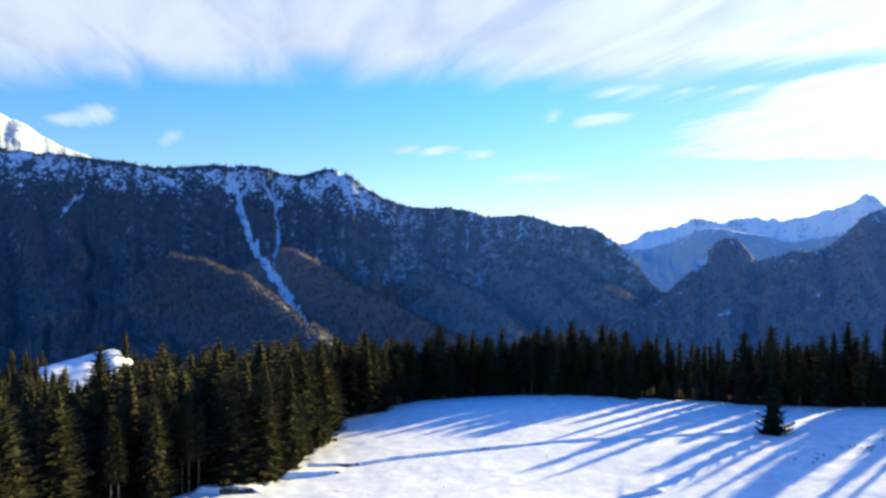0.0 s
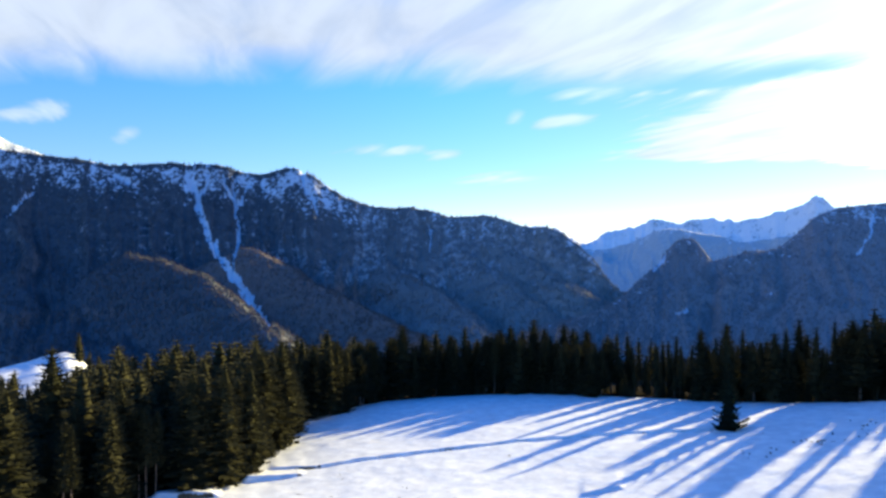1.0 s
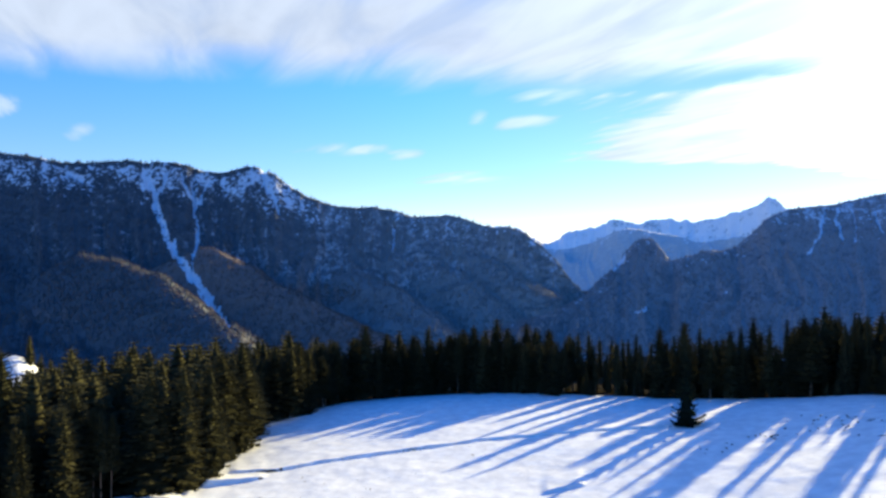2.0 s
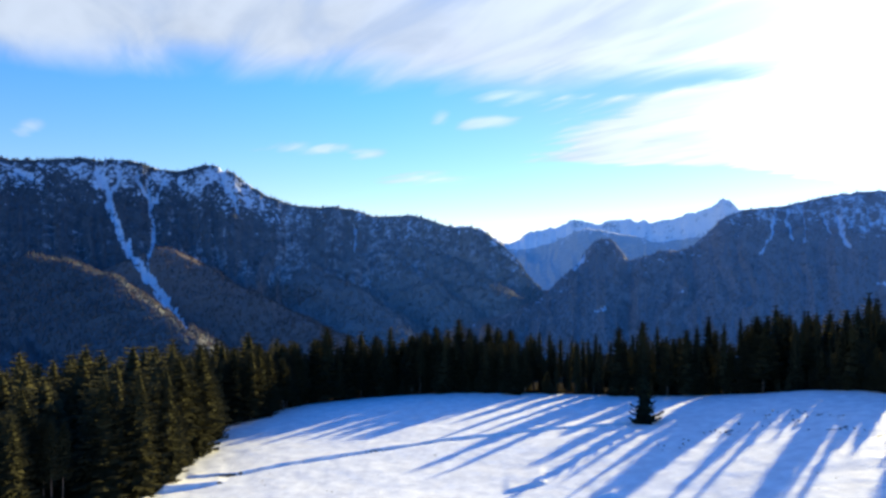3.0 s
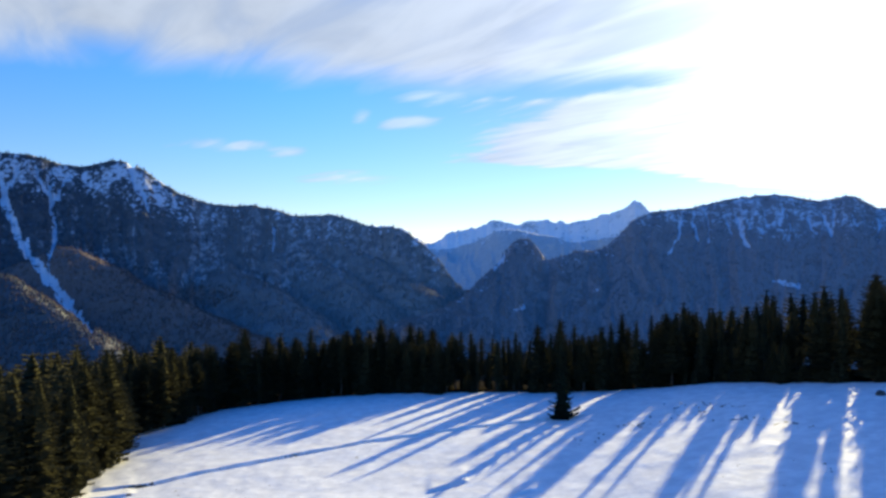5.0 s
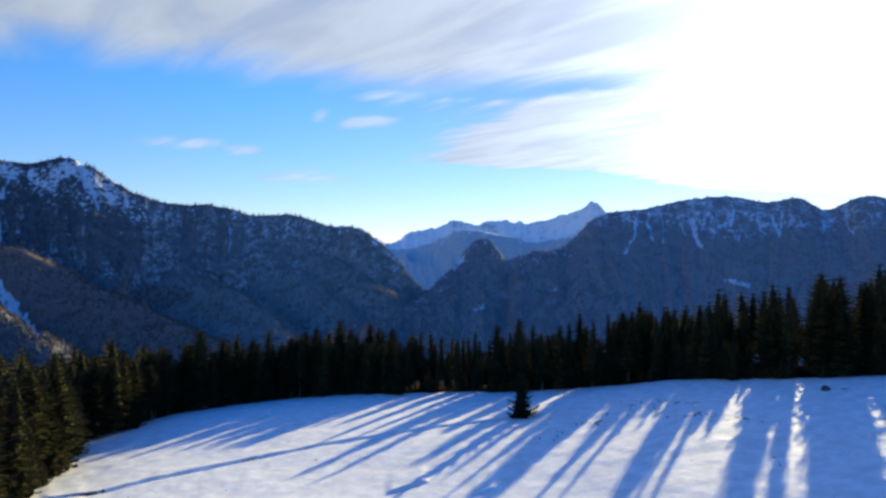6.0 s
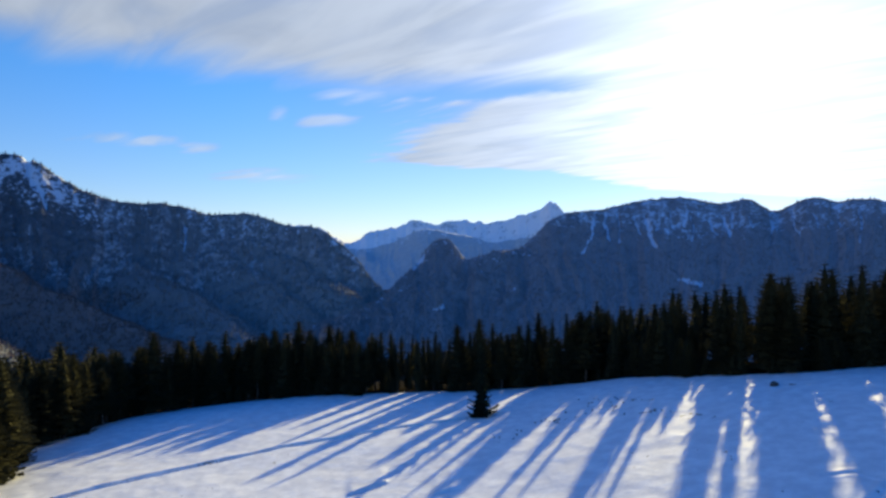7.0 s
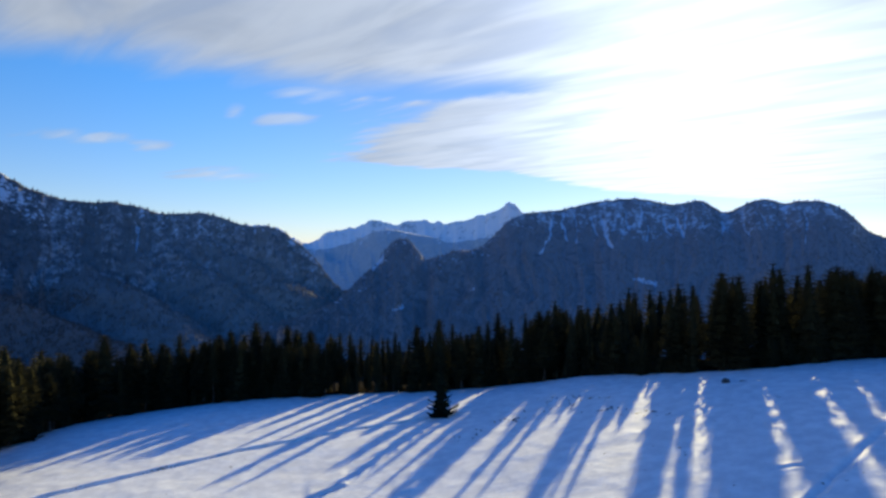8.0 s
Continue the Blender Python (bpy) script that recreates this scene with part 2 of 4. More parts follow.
def smooth_noise(x, y, seed=0):
    i, j = np.floor(x).astype(np.int64), np.floor(y).astype(np.int64)
    fx, fy = x - i, y - j
    fx, fy = fx * fx * fx * (fx * (fx * 6 - 15) + 10), fy * fy * fy * (fy * (fy * 6 - 15) + 10)
    a = lattice(i, j, seed) * (1 - fx) + lattice(i + 1, j, seed) * fx
    b = lattice(i, j + 1, seed) * (1 - fx) + lattice(i + 1, j + 1, seed) * fx
    return (a * (1 - fy) + b * fy) * 2 - 1


def layered(x, y, seed=0, octaves=5, gain=0.5):
    total, size = np.zeros(np.shape(x)), 1.0
    for k in range(octaves):
        total = total + size * smooth_noise(x * 2.03 ** k + 17.1 * k, y * 2.03 ** k - 9.3 * k, seed + k)
        size *= gain
    return total


def ridged(x, y, seed=0, octaves=5, gain=0.5):
    total, size = np.zeros(np.shape(x)), 1.0
    for k in range(octaves):
        total = total + size * (1 - 2 * np.abs(smooth_noise(x * 2.03 ** k + 5.7 * k, y * 2.03 ** k + 3.1 * k, seed + k)))
        size *= gain
    return total


def ease(x, lo, hi):
    t = np.clip((x - lo) / (hi - lo), 0, 1)
    return t * t * (3 - 2 * t)


def spot(bearing, distance):
    """Plan position at a bearing (degrees, left positive) and distance from the hover point."""
    a = np.radians(bearing)
    return -np.sin(a) * distance, np.cos(a) * distance


def along(table, x):
    """A rounded curve through a short table of (x, value)."""
    xs, ys = np.array([r[0] for r in table], float), np.array([r[1] for r in table], float)
    order = np.argsort(xs)
    xs, ys = xs[order], ys[order]
    slope = np.gradient(ys, xs)
    k = np.clip(np.searchsorted(xs, x) - 1, 0, len(xs) - 2)
    h = xs[k + 1] - xs[k]
    t = np.clip((x - xs[k]) / h, 0, 1)
    return ((1 + 2 * t) * (1 - t) ** 2 * ys[k] + t * (1 - t) ** 2 * h * slope[k] + t * t * (3 - 2 * t) * ys[k + 1] + t * t * (t - 1) * h * slope[k + 1])


# the hill: bearing, distance and how far below the hover height it lies
HILL = [
    (-26.4, 179, 44), (0, 123, 46), (-15, 123, 45), (-32, 115, 41.5), (-50, 110, 33.5), (-60, 110, 31), (-50, 184, 30.5),
    (-58, 200, 28.5), (-43, 198, 35), (-38, 205, 38), (-31, 223, 45.6), (-18, 240, 49), (-7, 240, 51.5), (2, 235, 52.5),
    (9, 198, 50), (13.6, 154, 49), (20, 138, 47), (30, 125, 47), (0, 0, 46), (45, 130, 47), (-75, 190, 25), (120, 150, 45),
    (180, 150, 46), (-120, 150, 35), (-7, 300, 66), (-30, 300, 60), (9, 300, 68), (30, 260, 60), (-45, 280, 44), (-58, 290, 38), (45, 260, 58),
]


def hill_solver():
    pts = np.array([(*spot(b, d), CAM_Z - drop) for b, d, drop in HILL])
    r = np.linalg.norm(pts[:, None, :2] - pts[None, :, :2], axis=2) / 100
    k = np.where(r > 0, r * r * np.log(np.maximum(r, 1e-9)), 0) + np.eye(len(pts)) * 0.02
    poly = np.c_[np.ones(len(pts)), pts[:, :2] / 100]
    a = np.block([[k, poly], [poly.T, np.zeros((3, 3))]])
    return pts, np.linalg.solve(a, np.r_[pts[:, 2], 0, 0, 0])


HILL_PTS, HILL_W = hill_solver()
VALLEY = -215.0
# where the trees begin: bearing, distance
EDGE = [(-80, 240), (-66, 232), (-60, 222), (-57.9, 212), (-54.2, 194), (-50, 188), (-44, 197), (-38, 212), (-33, 226), (-29, 229), (-24, 226), (-19, 224), (-15, 226), (-10, 235), (-3, 239), (2, 230), (4.1, 221), (6.5, 208), (8.9, 196), (9.9, 181), (11.3, 166), (12.7, 152), (14.5, 145), (18, 141), (20.5, 138.5), (25, 131), (32, 118), (45, 108), (70, 110)]
# banks in the snow: bearing and distance of the lip, its height at either end
BANKS = [
    (((-25.5, 179.5), (-23.3, 177), (-17.3, 171.3), (-10.4, 165), (-6.6, 161), (-2.2, 157.2), (2.0, 155), (4.6, 153), (7, 151), (9.8, 151.5), (11.6, 152)), 0.30, 0.35),
    (((8.4, 146.0), (10.0, 145), (12, 145), (13.8, 144.5)), 0.3, 1.3),
    (((15.3, 135.5), (17, 136.5), (19, 137.5), (20.6, 138)), 0.7, 1.3),
    (((-18.4, 131.5), (-17.4, 130), (-15.8, 127.5), (-14.6, 125)), 0.7, 0.35),
    (((-24.3, 123.4), (-23.1, 122.4), (-21.9, 120.4)), 0.5, 0.3),
]


TUFTS = [((-33.4, 172), (-36.5, 169), (-39, 160.5), (-40.9, 156), (-43.3, 151), (-44.9, 147)), ((-27.3, 152), (-29.2, 156.5), (-32.4, 162), (-34.5, 165)), ((-34, 178), (-37, 176), (-40, 170))]


def hill_height(x, y):
    shape = np.shape(x)
    x, y = np.ravel(x), np.ravel(y)
    z = np.full(x.shape, HILL_W[-3]) + HILL_W[-2] * x / 100 + HILL_W[-1] * y / 100
    for (px, py, _), w in zip(HILL_PTS, HILL_W):
        r2 = ((x - px) ** 2 + (y - py) ** 2) / 1e4
        z = z + w * 0.5 * r2 * np.log(np.maximum(r2, 1e-12))
    return z.reshape(shape)


def on_knoll(x, y):
    """Metres to the left of and beyond the middle of the snowy knoll in the valley."""
    kx, ky = spot(28.3, 640)
    c, d = math.cos(radians(28.3)), math.sin(radians(28.3))
    return -(x - kx) * c - (y - ky) * d, -(x - kx) * d + (y - ky) * c


def land_height(x, y):
    x, y = np.asarray(x, float), np.asarray(y, float)
    r = np.hypot(x, y)
    near = hill_height(np.where(r > 340, x * 340 / np.maximum(r, 1), x), np.where(r > 340, y * 340 / np.maximum(r, 1), y))
    fall = near + (VALLEY - near) * ease(r, 290, 1150)
    aside, beyond = on_knoll(x, y)
    spread = np.where(aside > -19, 92 + 170 * ease(-beyond, -5, 45), 35)
    knoll = 51 * np.exp(-((aside + 19) / spread) ** 2 - (beyond / 70) ** 2) * (1 + 0.04 * layered(x / 30, y / 30, 41, 3))
    return fall + knoll + layered(x / 130, y / 130, 40, 4) * 6 * ease(r, 300, 700)


def bearing_of(x, y):
    return np.degrees(np.arctan2(-x, y))


def in_wood(x, y):
    """Metres inside the edge of the wood (negative: out on the snow)."""
    b, r = bearing_of(x, y), np.hypot(x, y)
    return r - along(EDGE, np.clip(b, -80, 70)) + np.where(np.abs(b) > 70, -400, 0)


def sheet(name, xs, ys, zs, material, attributes=(), smooth=True):
    """A grid of points (rows by columns) as one mesh."""
    rows, cols = xs.shape
    mesh = bpy.data.meshes.new(name)
    idx = np.arange(rows * cols).reshape(rows, cols)
    quads = np.stack([idx[:-1, :-1], idx[:-1, 1:], idx[1:, 1:], idx[1:, :-1]], -1).reshape(-1, 4)
    mesh.vertices.add(rows * cols)
    mesh.vertices.foreach_set("co", np.stack([xs, ys, zs], -1).astype(np.float32).ravel())
    mesh.loops.add(quads.size)
    mesh.loops.foreach_set("vertex_index", quads.astype(np.int32).ravel())
    mesh.polygons.add(len(quads))
    mesh.polygons.foreach_set("loop_start", (np.arange(len(quads)) * 4).astype(np.int32))
    mesh.polygons.foreach_set("use_smooth", np.full(len(quads), smooth))
    mesh.update(calc_edges=True)
    for key, values in attributes:
        mesh.attributes.new(key, "FLOAT", "POINT").data.foreach_set("value", np.asarray(values, np.float32).ravel())
    mesh.materials.append(material)
    return new(name, mesh)


def to_line(x, y, points):
    """Distance from a line of plan points, and how far along it (0 to 1)."""
    best, where = np.full(np.shape(x), 1e9), np.zeros(np.shape(x))
    for k in range(len(points) - 1):
        (ax, ay), (bx, by) = points[k], points[k + 1]
        dx, dy = bx - ax, by - ay
        t = np.clip(((x - ax) * dx + (y - ay) * dy) / (dx * dx + dy * dy), 0, 1)
        d = np.hypot(x - ax - t * dx, y - ay - t * dy)
        where = np.where(d < best, (k + t) / (len(points) - 1), where)
        best = np.minimum(best, d)
    return best, where


def build_ground():
    b = np.r_[np.linspace(-180, -68, 60)[:-1], np.linspace(-68, 38, 600), np.linspace(38, 180, 70)[1:]]
    r = np.r_[0.01, np.linspace(15, 95, 12), np.linspace(97, 200, 340), np.linspace(200.7, 262, 60), np.geomspace(266, 1000, 130), np.geomspace(1030, 4950, 50)]
    bb, rr = np.meshgrid(b, r)
    x, y = spot(bb, rr)
    z = land_height(x, y)
    open_snow = ease(in_wood(x, y), 6, -4)
    z = z + open_snow * (layered(x / 30, y / 30, 3, 3) * 0.22 + layered(x / 4.5, y / 4.5, 9, 3) * 0.05)
    wob = layered(x / 7, y / 7, 21, 3) * 0.5
    bare = np.zeros(x.shape)
    for line, h0, h1 in BANKS:
        lo, hi = min(p[0] for p in line), max(p[0] for p in line)
        t = (bb - line[0][0]) / (line[-1][0] - line[0][0])
        part = ease(bb, lo - 0.1, lo + 0.7) * ease(bb, hi + 0.1, hi - 0.7)
        q = rr - along(line, np.clip(bb, lo, hi)) + wob * 0.8
        high = (h0 + (h1 - h0) * np.clip(t, 0, 1)) * part * (1 + 0.15 * layered(x / 5, y / 5, 30, 2))
        z = z + high * np.where(q > 0, np.exp(-np.maximum(q, 0) / 6.5), ease(q, -0.75, 0.0)) - 0.25 * high * np.exp(-((q + 1.1) / 0.7) ** 2)
        bare = np.maximum(bare, 0.8 * part * np.exp(-((q + 0.5) / 0.55) ** 2) * ease(layered(x / 3.5, y / 3.5, 33, 3), 0.15, 0.6) * (h1 > 0.4))
    # the gully along the first bank; its dark far wall is earth plus painted shade
    line = BANKS[0][0]
    part = ease(bb, 11.9, 10.8) * ease(bb, -26.0, -24.8)
    q = rr - along(line, np.clip(bb, -25.5, 11.6)) + wob * 1.1 + 0.5
    t = np.clip((bb + 25.5) / 37, 0, 1)
    wide = (0.68 - 0.16 * t) * (1 + 0.3 * layered(x / 6, y / 6, 71, 2))
    z = z - (1.15 - 0.4 * t) * part * np.exp(-(q / wide) ** 4)
    bare = np.maximum(bare, part * (0.44 + 0.2 * layered(x / 4, y / 4, 72, 3)) * np.exp(-((q - 0.95 * wide) / 0.45) ** 2))
    # an old wheel track
    for line, deep, wide in ((((-61.5, 145), (-60.1, 133), (-58.4, 120.3), (-57, 110.8), (-55.5, 103), (-54, 97)), 0.4, 0.55), (((-57.0, 111), (-55, 114), (-52.5, 113)), 0.2, 0.4)):
        d, t = to_line(x + wob, y + wob, [spot(*p) for p in line])
        z = z - deep * np.exp(-(d / wide) ** 2) + 0.3 * deep * np.exp(-((d - 1.2) / 0.5) ** 2)
    # scattered tussocks on the shaded slope
    for line in TUFTS:
        d, t = to_line(x, y, [spot(*p) for p in line])
        bare = np.maximum(bare, 0.95 * np.exp(-(d / 2.8) ** 2) * ease(layered(x / 1.5, y / 1.5, 50, 2), 0.6, 0.95))
    bare = np.maximum(bare, 0.7 * ease(layered(x / 1.3, y / 1.3, 57, 2), 0.98, 1.2) * ease(layered(x / 30, y / 30, 58, 2), 0.0, 0.4))
    # the thawed strip at the corner of the wood
    d, t = to_line(x, y, [spot(*p) for p in ((12.4, 151), (13.8, 146.5), (15.6, 142.5))])
    bare = np.maximum(bare, 0.8 * np.exp(-(d / 2.2) ** 2))
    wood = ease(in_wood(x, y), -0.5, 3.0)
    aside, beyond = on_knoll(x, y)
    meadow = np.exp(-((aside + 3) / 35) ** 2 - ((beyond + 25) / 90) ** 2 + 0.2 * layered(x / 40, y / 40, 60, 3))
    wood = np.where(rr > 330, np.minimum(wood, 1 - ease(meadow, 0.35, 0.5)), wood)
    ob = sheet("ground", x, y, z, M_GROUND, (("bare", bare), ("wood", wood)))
    tagged(ob, "snow-covered hilltop meadow falling to a wooded valley", "ground", kind="structure")


build_ground()


# ============ mountains ============
def massif(name, label, crest, ridge_at, foot_at, material, step, snow_from, rough, power, spurs=(), chutes=(), leafless=(), drifts=(), bands=(), extra=0.0, calm=0.0, foot_z=None, seed=0, rows=110, bump=1.0):
    """A mountain front: its crest (bearing, height over the hover point in degrees), the distances of crest and foot by
    bearing, spurs (ridges running down from it), chutes (snow-filled gullies)."""
    lo, hi = min(c[0] for c in crest), max(c[0] for c in crest)
    b = np.arange(lo, hi, step)
    s = np.r_[np.linspace(0, 1, rows), 1 + np.linspace(0, 1, 14)[1:] ** 1.4 * 0.35]
    bb, ss = np.meshgrid(b, s)
    far, close = along(ridge_at, bb), along(foot_at, bb)
    jag = layered(bb * 1.7, bb * 0 + 3.3, seed + 70, 5, 0.55) * rough
    top = CAM_Z + far * np.tan(np.radians(along(crest, bb) + jag))
    base = VALLEY - 25 if foot_z is None else foot_z
    rr = close + (far - close) * ss
    x, y = spot(bb, rr)
    rise = np.where(ss <= 1, 0.14 * ss + 0.86 * np.clip(ss, 0, 1) ** power, 1 - (ss - 1) * 1.6)
    warp = layered(x / 500, y / 500, seed + 5, 3) * 0.5
    gully = ridged(bb * 0.33 + warp * 0.6, ss * 0.9 + warp * 0.5, seed + 1, 3, 0.5) * 34 * bump + ridged(bb * 1.1 + warp * 0.7, ss * 0.5, seed + 3, 3, 0.5) * 7 * bump
    crag = ridged(x / 210, y / 210, seed + 9, 5, 0.5) * 6 * bump + layered(x / 55, y / 55, seed + 12, 4) * 1.8 * bump
    body = np.sin(np.pi * np.clip(ss, 0, 1)) ** 0.8 * (1 - calm * ease(-bb, -14, 2))
    ledge = np.sin((rise * 9 + layered(x / 300, y / 300, seed + 20, 3) * 0.8) * 2 * np.pi) * 3.5 * bump * ease(ss, 0.45, 0.7)
    z = base + (top - base) * rise + (gully + crag + ledge) * body
    brown = np.zeros(z.shape)
    for points, slope, tone in spurs:
        line = [(*spot(p[0], p[1]), CAM_Z + p[1] * math.tan(radians(p[2]))) for p in points]
        d, t = to_line(x, y, [q[:2] for q in line])
        hz = np.interp(t, np.linspace(0, 1, len(line)), [q[2] for q in line])
        tent = hz - slope * np.sqrt(d * d + 900) + slope * 30 + (layered(x / 90, y / 90, seed + 31, 5, 0.55) * 5 + ridged(x / 130, y / 130, seed + 33, 4, 0.5) * 7)
        won = ease(tent - z, -8, 14)
        brown = np.maximum(brown * (1 - won), won * tone)
        z = np.maximum(z, tent)
    el = np.degrees(np.arctan2(z - CAM_Z, rr))
    cliff = ease(ridged(bb * 0.75 + warp, ss * 2.4 + warp, seed + 90, 4, 0.55), 0.1, 0.9) * ease(rise, 0.22, 0.42) * (1 - brown) * (0.45 + 0.55 * ease(-bb, -17, -9))
    n_fine = layered(bb * 3.0, ss * 9, seed + 44, 4)
    height = ease((z - base) / np.maximum(top - base, 1), snow_from - 0.28, snow_from + 0.3)
    snow = 0.44 * height + 0.14 * n_fine * height + 0.10 * ridged(bb * 1.8, ss * 1.2, seed + 47, 3) * height
    snow = np.where(ss > 0.985, snow - 0.18, snow) if extra == 0 else snow + extra
    for p in drifts:
        snow = snow + p[4] * np.exp(-((bb - p[0]) / p[2]) ** 2 - ((el - p[1]) / p[3]) ** 2) * (0.75 + 0.5 * layered(bb * 2.5, el * 2.0, seed + 66, 4))
    for p in bands:      # snow lying on the ledges of the crags
        lines = np.sin((el * p[5] + bb * 0.25 + layered(bb * 1.6, el * 1.6, seed + 80, 3) * 0.55) * 2 * np.pi)
        snow = snow + p[4] * np.exp(-((bb - p[0]) / p[2]) ** 2 - ((el - p[1]) / p[3]) ** 2) * (lines + 0.35 + 0.7 * layered(bb * 3.0, el * 3.0, seed + 82, 3))
    for points in chutes:
        wob = layered(bb * 2.2, el * 0.9, seed + 61, 3) * 0.16
        d, t = to_line(bb + wob, el, [(p[0], p[1]) for p in points])
        w = np.interp(t, np.linspace(0, 1, len(points)), [p[2] for p in points]) * (1 + 0.35 * layered(bb * 4, el * 3, seed + 63, 3))
        hit = np.exp(-(d / np.maximum(w, 0.05)) ** 2)
        snow = np.maximum(snow, 0.80 * ease(hit, 0.15, 0.75) + 0.14 * n_fine * hit)
        z = z - 14 * hit * bump
    for p in leafless:
        spot_d = ((bb - p[0]) / p[2]) ** 2 + ((el - p[1]) / p[3]) ** 2
        brown = np.maximum(brown, p[4] * np.exp(-spot_d) * (1 + 0.3 * n_fine))
    ob = sheet(name, x, y, z, material, (("snow", snow), ("leafless", brown), ("cliff", cliff)))
    tagged(ob, label, "mountain", kind="structure")
    return bb, ss, x, y, z, snow, brown


LEFT = massif(
    "mountain", "long wooded limestone mountain with snow-streaked crags and a snow-filled gully",
    crest=[(52, 10.2), (44, 9.6), (38, 8.5), (34, 7.4), (30, 7.22), (26.4, 6.95), (22.3, 6.65), (19.1, 6.95), (15.4, 6.95), (11.7, 6.40), (10.3, 6.85), (8.9, 6.80), (7.0, 5.75), (5.5, 4.75), (2.1, 3.75), (-0.8, 3.72), (-4.2, 2.97), (-7.3, 3.02), (-10.4, 2.05), (-12.75, 1.87), (-14.4, 0.72), (-15.5, -0.25), (-16.9, -2.0), (-18.0, -3.2), (-19.2, -4.0), (-21, -4.6)],
    ridge_at=[(52, 3500), (40, 3250), (30, 3000), (18, 2860), (10, 2820), (5, 2710), (0, 2690), (-6, 2640), (-11, 2510), (-14, 2410), (-16, 2330), (-18, 2270), (-21, 2220)],
    foot_at=[(52, 1750), (30, 1500), (10, 1400), (0, 1480), (-8, 1620), (-14, 1780), (-18, 1950), (-21, 2050)],
    material=M_LEFT, step=0.075, snow_from=0.80, rough=0.07, power=2.3, calm=0.45, seed=100, rows=150,
    bands=[(7.0, 4.2, 2.8, 1.9, 0.20, 2.1), (3.0, 2.2, 2.5, 1.2, 0.13, 2.3), (12.5, 5.0, 2.6, 1.0, 0.10, 2.0), (-5.0, 1.0, 4.5, 1.2, 0.10, 1.9)],
    spurs=[
        (((22, 2250, -0.3), (19.5, 2050, -1.0), (16.5, 1850, -2.6), (12.5, 1600, -5.6), (11.0, 1500, -7.3)), 0.78, 0.36),
        (((13.2, 2190, 0.0), (11.3, 2110, -0.8), (7.8, 1970, -3.0), (4.0, 1840, -4.9), (0.5, 1720, -7.0)), 0.50, 1.0),
        (((3.2, 2380, -0.4), (0.5, 2180, -2.0), (-2.8, 1960, -4.2), (-6, 1780, -6.8)), 0.52, 0.12),
        (((-4.8, 2440, -0.2), (-7.6, 2260, -2.0), (-10.4, 2080, -4.2), (-13, 1900, -6.4)), 0.52, 0.0),
        (((-9.8, 2400, -0.4), (-12.4, 2250, -2.0), (-14.8, 2110, -3.8), (-16.6, 1990, -5.3)), 0.55, 0.0),
    ],
    chutes=[
        ((17.6, 6.4, 0.5), (17.2, 4.6, 0.30), (16.7, 2.6, 0.36), (15.6, 0.0, 0.42), (14.0, -2.3, 0.44), (12.7, -4.4, 0.34), (11.5, -6.0, 0.2)),
        ((14.2, 5.9, 0.16), (14.1, 3.5, 0.15), (14.0, 1.0, 0.13), (14.3, -1.3, 0.16)),
        ((8.9, 6.6, 0.2), (8.2, 4.9, 0.26), (7.5, 3.3, 0.16)),
        ((16.2, 6.3, 0.14), (16.6, 5.2, 0.16), (17.1, 4.4, 0.14)), ((15.2, 6.2, 0.16), (14.6, 5.0, 0.2), (14.1, 4.0, 0.16)), ((13.0, 5.9, 0.14), (13.6, 4.6, 0.16), (14.0, 3.4, 0.14)),
        ((-2.0, 2.2, 0.10), (-2.05, 0.9, 0.13), (-1.9, 0.0, 0.08)),
        ((28.5, 4.6, 0.12), (30.0, 2.6, 0.14)), ((23.0, 6.0, 0.3), (22.2, 5.4, 0.3)),
    ],
    # the faint wide drift at bearing 28 paints in the light on treetops
    drifts=[(16.5, 5.4, 4.8, 1.4, 0.29), (9.2, 4.4, 2.8, 2.4, 0.29), (27.0, 5.5, 5.0, 1.3, 0.24), (19.5, 3.4, 1.6, 0.45, 0.20), (5.0, 2.6, 2.5, 1.0, 0.10), (-3.0, 1.4, 3.0, 1.0, 0.09), (32.6, 6.9, 2.6, 1.3, 0.36), (32.0, 4.0, 1.5, 1.5, 0.12), (-12.6, -6.1, 0.4, 0.12, 0.6), (28, -4.8, 8, 0.5, 0.10), (3.6, -0.6, 0.35, 0.6, 0.25), (-2.2, -1.6, 0.3, 0.7, 0.22)],
    leafless=[(6.5, -3.8, 6, 1.2, 0.9), (16.5, -3.0, 3, 0.8, 0.5), (-1.5, -2.4, 0.5, 0.9, 0.5), (28, -4.9, 9, 1.0, 0.62)],
)
